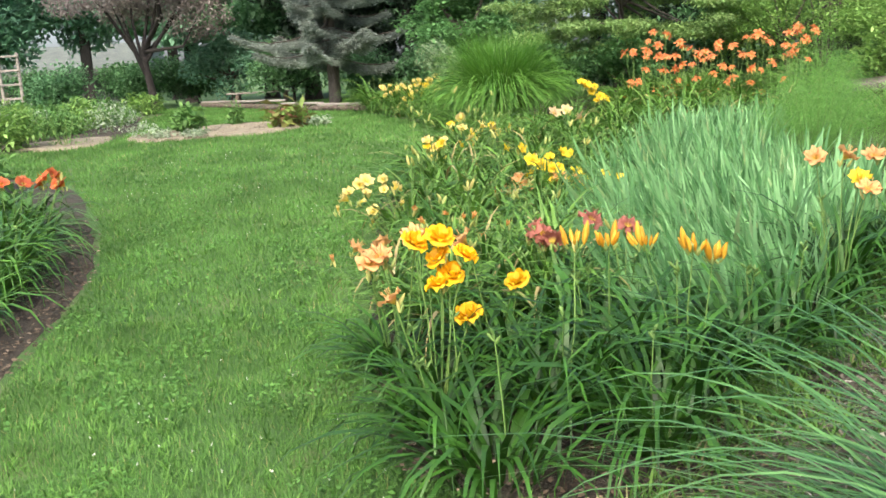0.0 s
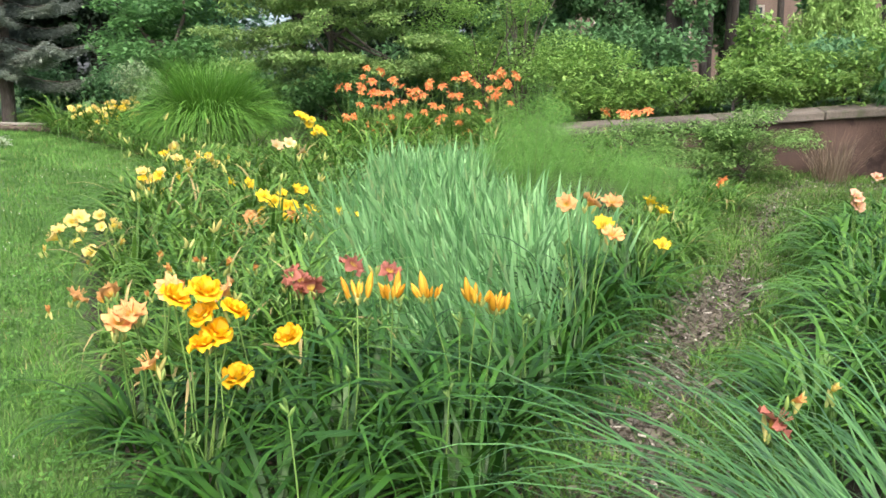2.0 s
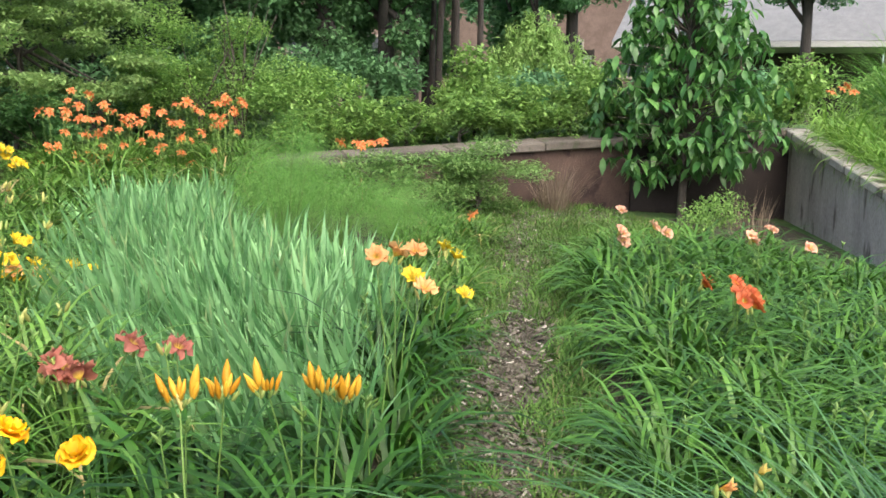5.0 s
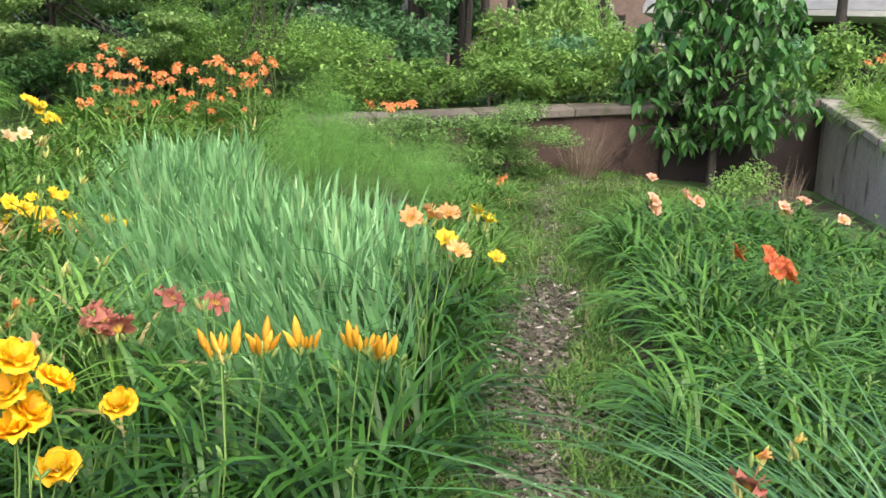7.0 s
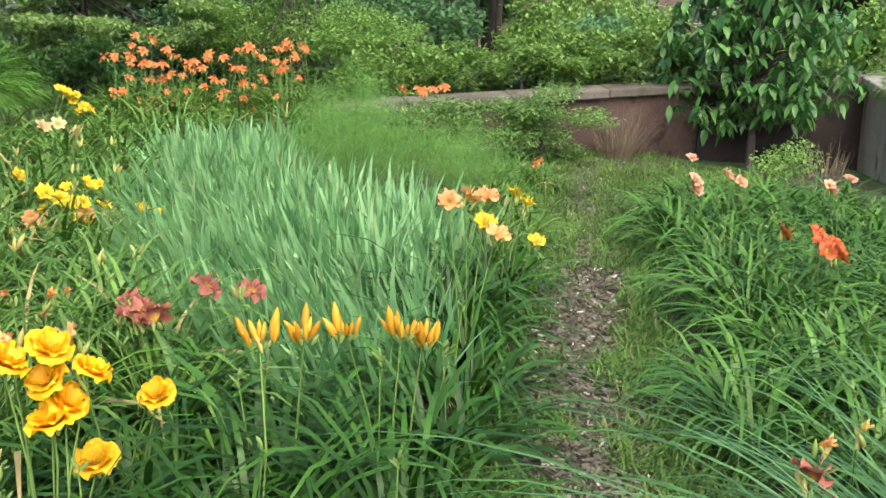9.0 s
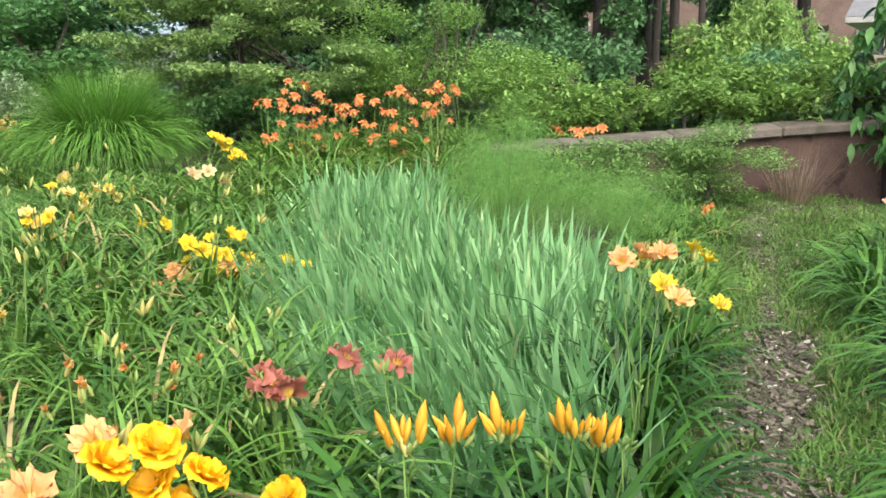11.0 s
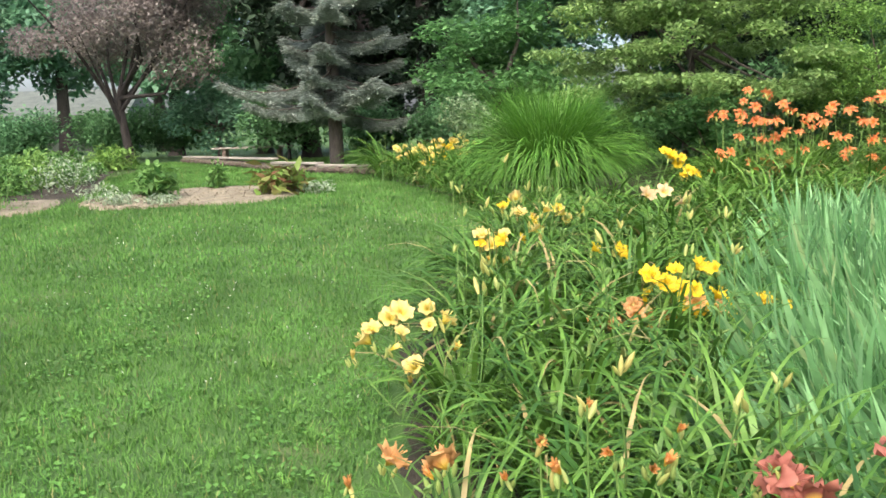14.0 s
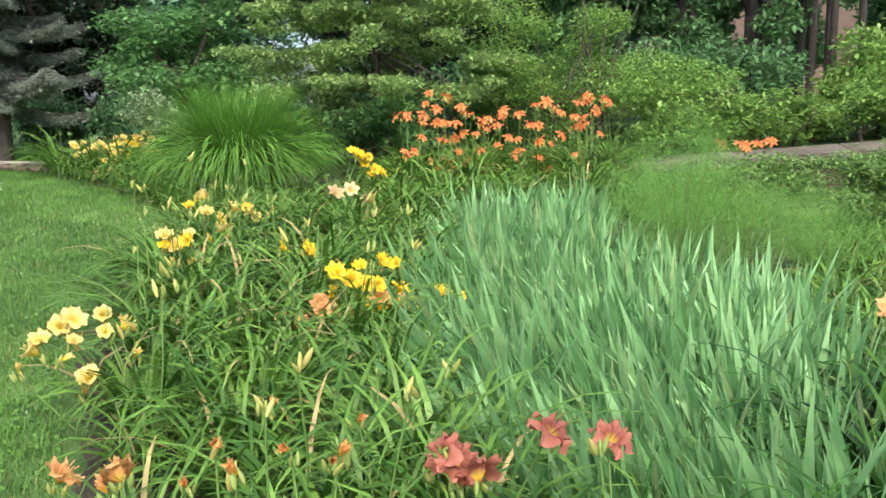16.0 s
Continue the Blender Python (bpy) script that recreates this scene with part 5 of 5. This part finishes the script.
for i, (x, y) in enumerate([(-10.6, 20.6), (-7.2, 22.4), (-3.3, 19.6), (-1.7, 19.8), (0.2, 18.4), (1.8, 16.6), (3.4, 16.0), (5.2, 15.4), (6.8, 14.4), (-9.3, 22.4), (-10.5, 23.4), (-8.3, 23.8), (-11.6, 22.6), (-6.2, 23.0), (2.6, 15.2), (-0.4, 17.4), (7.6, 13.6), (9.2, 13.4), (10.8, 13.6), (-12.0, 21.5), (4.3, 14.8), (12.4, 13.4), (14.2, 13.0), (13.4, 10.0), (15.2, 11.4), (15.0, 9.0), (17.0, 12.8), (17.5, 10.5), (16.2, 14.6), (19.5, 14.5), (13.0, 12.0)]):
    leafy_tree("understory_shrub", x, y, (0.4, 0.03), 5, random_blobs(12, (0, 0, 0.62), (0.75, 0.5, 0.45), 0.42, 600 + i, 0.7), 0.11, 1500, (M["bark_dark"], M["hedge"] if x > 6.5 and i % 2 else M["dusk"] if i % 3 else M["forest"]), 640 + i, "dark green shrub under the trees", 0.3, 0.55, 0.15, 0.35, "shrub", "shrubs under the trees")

# hedge over the wall
for i in range(22):
    p = BACK_A + back_dir * (0.8 + i * 0.36) + back_out * (0.5 + 0.4 * (i % 2))
    if p.x > 11.3:
        break
    leafy_tree("hedge_bush", p.x, p.y, (0.2, 0.02), 4, random_blobs(9, (0, 0, 0.32 + 0.13 * math.sin(i * 2.3)), (0.42, 0.36, 0.3), 0.24, 400 + i, 0.55), 0.085, 4200, (M["bark"], M["hedge"]), 420 + i, "leafy light green hedge bush above the retaining wall", 0.6, 0.42, 0.15, 0.4, "hedge", "hedge bushes on the wall")


def young_tree(x, y, seed):
    """A young tree in a loose cone, its big leaves hanging in rosettes at the twig ends."""
    r = np.random.default_rng(seed)
    t = woody("small_tree", x, y, "young tree with large glossy drooping green leaves", "tree")
    V, F = tube([(0, 0, -0.1), (0.02, 0, 0.9), (-0.03, 0.02, 2.0), (0, 0, 3.4)], [0.06, 0.045, 0.035, 0.012], 8)
    solid("trunk", V, F, M["bark"], t)
    wood, pts, az, el, size = [], [], [], [], []
    for z, reach, n in ((0.8, 0.8, 13), (1.0, 1.0, 19), (1.25, 1.1, 21), (1.5, 1.1, 21), (1.75, 1.05, 21), (2.0, 0.98, 20), (2.25, 0.9, 19), (2.5, 0.8, 17), (2.75, 0.68, 15), (3.0, 0.55, 12), (3.25, 0.4, 9), (3.5, 0.2, 6)):
        for k in range(n):
            a = k * 6.283 / n + r.uniform(-0.35, 0.35) + z * 2
            for L in (reach * r.uniform(0.78, 1.12), reach * r.uniform(0.35, 0.65)):
                tip = np.array([math.cos(a) * L, math.sin(a) * L, z + r.uniform(-0.14, 0.14) - 0.08 * L])
                wood.append(tube([(0, 0, max(z - 0.35, 0.5)), tuple(tip * np.array([0.5, 0.5, 1]) + np.array([0, 0, -0.05])), tuple(tip)], [0.014, 0.008, 0.003], 4))
                m = r.integers(8, 13)
                pts.append(np.repeat(tip[None], m, 0) + r.normal(0, 0.045, (m, 3)))
                az.append(np.arange(m) * 6.283 / m + r.uniform(-0.4, 0.4, m)), el.append(r.uniform(-1.25, -0.15, m)), size.append(r.uniform(0.1, 0.21, m))
    tagged(solid("branch_wood", *merge(wood), M["bark"], t), kind="stuff")
    c, az, el, L = np.concatenate(pts), np.concatenate(az), np.concatenate(el), np.concatenate(size)[:, None]
    n = len(c)
    d0 = np.stack([np.cos(az) * np.cos(el), np.sin(az) * np.cos(el), np.sin(el)], -1)
    side = np.stack([-np.sin(az), np.cos(az), r.normal(0, 0.25, n)], -1)
    side /= np.linalg.norm(side, axis=1)[:, None]
    up = np.cross(d0, side)
    drop = np.array([0, 0, -1.0])
    rows = [(0.0, 0.02, 0.0, 0), (0.28, 0.2, 0.0, 0.05), (0.62, 0.23, 0.08, 0.05), (1.0, 0.01, 0.28, 0)]
    V = np.stack([p for u, w, fall, fold in rows for p in (c + d0 * L * u + drop * L * fall - side * L * w + up * L * fold, c + d0 * L * u + drop * L * fall, c + d0 * L * u + drop * L * fall + side * L * w + up * L * fold)], 1).reshape(-1, 3)
    quads = np.array([[3 * i + j, 3 * i + j + 1, 3 * i + j + 4, 3 * i + j + 3] for i in range(3) for j in range(2)])
    solid("crown", V, (np.arange(n)[:, None, None] * 12 + quads[None]).reshape(-1, 4), M["broad"], t)


young_tree(9.5, 9.05, 98)
leafy_tree("evergreen_shrub", 6.3, 9.4, (0.2, 0.03), 9, random_blobs(34, (0, 0, 0.48), (1.05, 0.5, 0.4), 0.27, 101, 0.35), 0.06, 6500, (M["bark"], M["juniper"]), 102, "low spreading dark green shrub before the wall", 0.6, 0.35, 0.1, 0.3, "shrub")
leafy_tree("evergreen_shrub", 5.2, 9.75, (0.2, 0.03), 7, random_blobs(20, (0, 0, 0.45), (0.75, 0.4, 0.3), 0.25, 107, 0.35), 0.06, 4200, (M["bark"], M["juniper"]), 108, "low spreading green shrub at the wall end", 0.6, 0.35, 0.1, 0.3, "shrub")
leafy_tree("boxwood", 7.6, 7.3, (0.15, 0.02), 4, random_blobs(9, (0, 0, 0.4), (0.35, 0.3, 0.22), 0.22, 103, 0.7), 0.045, 3600, (M["bark"], M["shrub"]), 104, "small rounded light green bush", 0.4, 0.5, 0.0, 0.4, "shrub")


def weeping(x, y, h, seed):
    r = np.random.default_rng(seed)
    t = woody("weeping_tree", x, y, "weeping tree with hanging light green foliage", "tree")
    V, F = tube([(0, 0, -0.1), (0.05, 0, h * 0.5), (0, 0, h)], [0.12, 0.09, 0.03], 8)
    solid("trunk", V, F, M["bark_dark"], t)
    pts = []
    for k in range(105):
        a, q = r.uniform(0, 6.28), r.uniform(0.1, 0.95)
        top = np.array([math.cos(a) * q, math.sin(a) * q, h - 0.75 * q + r.uniform(-0.5, 0.15)])
        L = r.uniform(0.7, 1.7)
        s = r.uniform(0, 1, 110)[:, None]
        pts.append(top + np.array([math.cos(a) * 0.2, math.sin(a) * 0.2, 0]) * s + np.array([0, 0, -L]) * s + r.normal(0, 0.05, (110, 3)))
    c = np.concatenate(pts)
    V, F = leaves(c, np.full(len(c), 0.13), r, 0.15, 0.34, 0.9)
    solid("crown", V, F, M["willow"], t)


weeping(13.2, 15.9, 2.35, 105)

# ---- far building and lawn furniture ----
M["brick"] = surface("red_brick", (0.1, 0.07, 0.055), (0.16, 0.112, 0.09), 3, 0.9, 0.3, 30)
M["white"] = surface("white_paint", (0.3, 0.3, 0.29), (0.4, 0.4, 0.38), 2, 0.6, 0.1, 30)
M["glass"] = surface("dark_window_glass", (0.03, 0.035, 0.04), (0.06, 0.07, 0.08), 1, 0.08, 0.0, 10)
M["mossy_roof"] = surface("mossy_grey_roof", (0.085, 0.1, 0.085), (0.14, 0.16, 0.13), 3, 0.9, 0.3, 30)
M["pale_roof"] = surface("pale_metal_roof", (0.13, 0.135, 0.135), (0.18, 0.185, 0.18), 3, 0.6, 0.2, 30)
M["roof"] = surface("grey_shingle_roof", (0.1, 0.1, 0.1), (0.2, 0.19, 0.18), 4, 0.9, 0.4, 40)


def building(name, x, y, turn, size, label, windows, wall_mat, peak=2.2):
    """A block with a pitched roof and framed windows on its front (its -y side)."""
    w, d, h = size
    root = thing(name, (x, y, gz(x, y)), label, "building")
    root.rotation_euler[2] = radians(turn)
    bm = bmesh.new()
    box(bm, (w, d, h + 1), (0, 0, h / 2 - 0.5), 0, 0.02)
    part("wall", bm, wall_mat, root)
    bm = bmesh.new()
    a, b, e = w / 2 + 0.5, d / 2 + 0.5, h
    vs = [bm.verts.new(v) for v in ((-a, -b, e), (a, -b, e), (a, b, e), (-a, b, e), (-a, 0, e + peak), (a, 0, e + peak), (-a, -b, e - 0.2), (a, -b, e - 0.2), (a, b, e - 0.2), (-a, b, e - 0.2))]
    for f in ((0, 1, 5, 4), (2, 3, 4, 5), (0, 4, 3), (1, 2, 5), (6, 7, 1, 0), (7, 8, 2, 1), (8, 9, 3, 2), (9, 6, 0, 3), (9, 8, 7, 6)):
        bm.faces.new([vs[i] for i in f])
    part("roof", bm, M["roof"] if h > 3 else M["mossy_roof"], root)
    for wx, wz, ww, wh in windows:
        win = part("window", bmesh.new(), M["timber"], root)
        bm = bmesh.new()
        for dx, dz, sx, sz in ((-ww / 2, 0, 0.1, wh + 0.1), (ww / 2, 0, 0.1, wh + 0.1), (0, wh / 2, ww + 0.1, 0.1), (0, -wh / 2, ww + 0.2, 0.12), (0, 0, ww, 0.05)):
            box(bm, (sx, 0.12, sz), (wx + dx, -d / 2 - 0.03, wz + dz), 0, 0.01)
        part("frame", bm, M["timber"], win)
        bm = bmesh.new()
        box(bm, (ww, 0.03, wh), (wx, -d / 2 - 0.02, wz))
        part("pane", bm, M["glass"], win)
    return root


building("brick_house", 30.0, 37.0, -35, (24, 9, 6.2), "red brick building beyond the trees", [(-9 + 3 * i, 2.6, 1.1, 1.6) for i in range(7)], M["brick"])
building("garden_house", -15.9, 34.5, 8, (9, 5, 1.15), "grey house half hidden behind the trees", [(-3, 0.4, 0.7, 0.5), (0, 0.4, 0.7, 0.5)], surface("grey_siding", (0.065, 0.085, 0.07), (0.11, 0.135, 0.11), 2, 0.8, 0.2, 30), 0.9)


def timber_edging():
    """A low bank of rough stones with thin bleached planks laid along its top."""
    r = random.Random(41)
    pts = [(-1.3, 14.95), (-2.2, 15.6), (-3.0, 16.5), (-5.3, 20.0)]
    root = tagged(new("timber_edging"), "bleached thin timbers on rough brown stones edging the lawn", "edging", kind="structure")
    for n, ((x1, y1), (x2, y2)) in enumerate(zip(pts, pts[1:])):
        L, a = math.hypot(x2 - x1, y2 - y1), math.atan2(y2 - y1, x2 - x1)
        bm = bmesh.new()
        box(bm, (L + 0.05, 0.12, 0.032), (0, 0, 0), 0, 0.006)
        ob = part("timber", bm, M["timber"], root)
        ob.location = ((x1 + x2) / 2, (y1 + y2) / 2, gz((x1 + x2) / 2, (y1 + y2) / 2) + 0.118 + 0.012 * n)
        ob.rotation_euler = (0, r.uniform(-0.012, 0.012), a)
        s = 0.1
        while s < L:
            w = r.uniform(0.16, 0.34)
            bm = bmesh.new()
            bmesh.ops.create_icosphere(bm, subdivisions=2, radius=0.5)
            for v in bm.verts:
                v.co *= 1 + 0.28 * noise.noise(v.co * 2.5 + Vector((s, n, 3)))
                v.co = Vector((v.co.x * w * 1.15, v.co.y * 0.26, v.co.z * 0.13))
            ob = part("stone", bm, M["bank_stone"], root)
            q = (x1 + (x2 - x1) * s / L, y1 + (y2 - y1) * s / L)
            ob.location = (q[0], q[1], gz(*q) + 0.05)
            ob.rotation_euler[2] = a + r.uniform(-0.2, 0.2)
            s += w * 0.85


M["bank_stone"] = surface("brown_bank_stone", (0.055, 0.042, 0.032), (0.15, 0.115, 0.085), 5, 0.95, 0.9, 50, (0.1, 0.13, 0.06))
timber_edging()


def low_bench(x, y, turn):
    t = thing("low_bench", (x, y, gz(x, y)), "low weathered grey plank bench by the trees", "bench")
    t.rotation_euler[2] = radians(turn)
    for i in range(3):
        bm = bmesh.new()
        box(bm, (1.45, 0.12, 0.03), (0, -0.14 + 0.14 * i, 0.25), 0, 0.006)
        part("plank", bm, M["timber"], t)
    for q in (-0.5, 0.5):
        bm = bmesh.new()
        box(bm, (0.07, 0.36, 0.24), (q, 0, 0.115), 0, 0.008)
        part("leg", bm, M["timber_dark"], t)


low_bench(-4.05, 20.0, 4)


def trellis(x, y):
    t = thing("trellis", (x, y, gz(x, y)), "pale wooden ladder trellis in the vegetable bed", "trellis")
    for i in range(3):
        bm = bmesh.new()
        box(bm, (0.05, 0.05, 1.4), (-0.36 + 0.36 * i, 0, 0.6), 0, 0.006)
        part("post", bm, M["timber"], t)
    for k in range(5):
        bm = bmesh.new()
        box(bm, (0.8, 0.025, 0.04), (0, -0.037, 0.2 + 0.26 * k), 0, 0.005)
        part("rung", bm, M["timber"], t)


trellis(-8.4, 17.6)


def leaf_mound(name, x, y, w, h, leaf, mat, seed, label, group, n=700):
    r = np.random.default_rng(seed)
    t = thing(name, (x, y, gz(x, y)), label, "plant", group)
    pts = blob_points((0, 0, h * 0.45), (w, w, h * 0.55), n, r, 0.3)
    pts[:, 2] = np.maximum(pts[:, 2], 0.02)
    V, F = leaves(pts, np.full(n, leaf), r, 0.35, 0.45, 0.2)
    solid("foliage", V, F, mat, t)
    st = []
    for k in range(5):
        a = r.uniform(0, 6.28)
        st.append(tube([(0.05 * math.cos(a), 0.05 * math.sin(a), -0.02), (w * 0.5 * math.cos(a), w * 0.5 * math.sin(a), h * 0.7)], [0.008, 0.004], 4))
    solid("stem", *merge(st), M["scape"], t)
    return t


for i, (x, y) in enumerate(scatter(FAR_BED, 0.75, 15)):
    leaf_mound("vegetable_plant", x, y, random.uniform(0.28, 0.45), random.uniform(0.2, 0.5) if y > 14 else random.uniform(0.3, 0.7), random.choice((0.05, 0.07, 0.11)), M["silver"] if i % 9 == 4 else M["hedge"] if i % 4 == 1 else M["garden"], 500 + i, "leafy green vegetable plant in the far bed", "plants in the vegetable bed", 520)
ISLAND_PLANTS = [(-4.15, 12.6, 0.26, 0.22, 0.05, "silver", "low silvery mound on straw mulch"), (-3.85, 12.3, 0.2, 0.15, 0.05, "silver", "low pale mound at the mulch edge"), (-3.4, 12.3, 0.2, 0.13, 0.05, "silver", "flat pale plant on straw mulch"),
                 (-3.55, 12.65, 0.22, 0.42, 0.13, "garden", "leafy pale green plant in the island bed"), (-3.15, 13.6, 0.13, 0.36, 0.07, "garden", "small upright green plant in the island bed"), (-3.75, 13.0, 0.16, 0.34, 0.09, "garden", "leafy green plant in the island bed"),
                 (-2.28, 12.95, 0.34, 0.36, 0.17, "coleus", "green and reddish broad-leaved plant in the island bed"), (-1.85, 12.9, 0.2, 0.16, 0.05, "silver", "low pale grey mound on straw mulch")]
for i, (x, y, w, h, l, look_, lab) in enumerate(ISLAND_PLANTS):
    leaf_mound("island_plant", x, y, w, h, l, M[look_], 700 + i, lab, "plants in the island bed", 200 if look_ == "coleus" else 280)
for i, (x, y) in enumerate(scatter([(-3.4, 7.4), (-4.2, 9.2), (-5.6, 9.8), (-7.2, 8.6), (-7.0, 5.0), (-4.8, 5.0), (-4.7, 7.4)], 0.6, 16)):
    leaf_mound("border_plant", x, y, 0.36, random.uniform(0.3, 0.55), 0.1, M["garden"], 800 + i, "leafy green border plant across the lawn", "plants in the border", 380)
for i, (x, y) in enumerate([(-2.3, 3.3), (-2.35, 2.9), (-2.6, 2.5), (-2.45, 3.7)]):
    leaf_mound("hellebore", x, y, 0.26, 0.3, 0.13, M["lily_cool"], 850 + i, "low dark green broad-leaved plant at the bed edge", "low plants at the bed edge", 160)
# dried grasses at the wall
M["dry"] = leafy("dried_grass", (0.12, 0.09, 0.06), (0.3, 0.24, 0.17), 0.2, 0.8)
grass_tuft("dried_grass", 7.7, 9.6, 240, 0.2, 0.45, 0.85, 0.007, (1.0, 1.57), (0.0, 0.9), M["dry"], 64, "dry brown grass clump against the wall", 5)
grass_tuft("dried_stalks", 8.7, 7.4, 90, 0.2, 0.4, 0.8, 0.009, (1.1, 1.57), (0.0, 0.9), M["dry"], 65, "dry tan flower stalks by the concrete wall", 5)


def porch(x, y, turn):
    """An open shed on posts with a pale sloping roof."""
    t = thing("open_shed", (x, y, gz(x, y)), "open shed with a pale grey metal roof beyond the wall", "shed")
    t.rotation_euler[2] = radians(turn)
    bm = bmesh.new()
    box(bm, (11, 3.6, 0.2), (0, 0, 2.6), 0, 0.02)
    part("canopy", bm, M["white"], t)
    bm = bmesh.new()
    vs = [bm.verts.new(v) for v in ((-5.5, -1.8, 2.71), (5.5, -1.8, 2.71), (5.5, 1.8, 2.71), (-5.5, 1.8, 2.71), (-5.2, 1.6, 4.6), (5.2, 1.6, 4.6))]
    for f in ((0, 1, 5, 4), (1, 2, 5), (2, 3, 4, 5), (3, 0, 4), (3, 2, 1, 0)):
        bm.faces.new([vs[i] for i in f])
    part("roof", bm, M["pale_roof"], t)
    for q in (-3.4, -1.1, 1.1, 3.4):
        bm = bmesh.new()
        box(bm, (0.14, 0.14, 2.6), (q, -1.2, 1.25), 0, 0.01)
        part("post", bm, M["timber_dark"], t)
    bm = bmesh.new()
    box(bm, (7.2, 0.15, 2.6), (0, 1.4, 1.25), 0, 0.01)
    part("rear_panel", bm, M["bark_dark"], t)


porch(29.0, 20.6, -55)


def notice_board(x, y, turn):
    t = thing("notice_board", (x, y, gz(x, y)), "dark notice board with a white paper on posts", "notice board")
    t.rotation_euler[2] = radians(turn)
    bm = bmesh.new()
    box(bm, (0.5, 0.06, 0.95), (0, 0, 1.35), 0, 0.01)
    part("panel", bm, M["bark_dark"], t)
    bm = bmesh.new()
    box(bm, (0.2, 0.01, 0.26), (0.08, -0.036, 1.55))
    part("paper", bm, M["white"], t)
    for q in (-0.22, 0.22):
        bm = bmesh.new()
        box(bm, (0.05, 0.05, 1.9), (q, 0.06, 0.9), 0, 0.005)
        part("post", bm, M["bark_dark"], t)


notice_board(17.0, 18.2, -45)


def litter(name, poly, n, seed, size, mat, label, category):
    """Crumbs, bark and fallen leaves strewn over a bed."""
    r = np.random.default_rng(seed)
    xs, ys = [p[0] for p in poly], [p[1] for p in poly]
    x, y = r.uniform(min(xs), max(xs), n), r.uniform(min(ys), max(ys), n)
    ok = inside(poly, x, y)
    x, y = x[ok], y[ok]
    V, F = leaves(np.stack([x, y, ground_z(x, y) + 0.024], -1), np.full(len(x), size), r, 0.7, 0.7)
    tagged(solid(name, V, F, mat), label, category, kind="stuff")


M["straw_bits"] = leafy("straw_bits", (0.2, 0.17, 0.11), (0.36, 0.31, 0.22), 0.1, 0.9)
M["crumb"] = leafy("soil_litter", (0.05, 0.036, 0.024), (0.16, 0.12, 0.08), 0.0, 0.95, (0.32, 0.25, 0.17), 0.08)
litter("bed_litter", [(-2.1, 2.4), (-2.2, 4.6), (-2.4, 6.1), (-3.0, 7.7), (-3.4, 7.7), (-2.9, 6.2), (-2.7, 4.6), (-2.8, 2.4)], 5000, 31, 0.03, M["crumb"], "brown leaf litter and soil crumbs along the bed edge", "leaf litter")
litter("front_litter", [(0.3, 2.85), (-0.25, 3.2), (-0.45, 4.2), (-0.2, 4.4), (0.3, 3.6), (1.3, 3.8), (1.0, 2.95)], 2600, 32, 0.03, M["crumb"], "brown leaf litter under the front lilies", "leaf litter")
litter("straw_edge", FAR_STRAW, 3000, 34, 0.028, M["straw_bits"], "loose pale straw at the vegetable bed", "straw")
litter("straw", ISLAND, 9000, 33, 0.028, M["straw_bits"], "loose pale straw on the island bed", "straw")


# the nearest chips, one by one
chip_shapes = []
for k in range(5):
    bm = bmesh.new()
    box(bm, (0.03 + 0.007 * k, 0.011 + 0.002 * (k % 3), 0.006), (0, 0, 0), 0, 0.0015)
    ob = part("wood_chip", bm, bpy.data.materials["wood_chip"])
    chip_shapes.append(bare_mesh(ob))
path_ob = bpy.data.objects["garden_path"]
rc = random.Random(5)
for k in range(290):
    s = rc.random() ** 1.3 * 4
    i = min(int(s), 3)
    (x1, y1, w1), (x2, y2, w2) = CHIP_PATH[1 + i], CHIP_PATH[2 + i]
    f = s - i
    x, y = x1 + (x2 - x1) * f + rc.gauss(0, 0.14), y1 + (y2 - y1) * f + rc.gauss(0, 0.14)
    share("wood_chip", rc.choice(chip_shapes), path_ob, (x, y, gz(x, y) + 0.04), (rc.uniform(-0.2, 0.2), rc.uniform(-0.2, 0.2), rc.uniform(0, 6.28)), rc.uniform(0.7, 1.2))
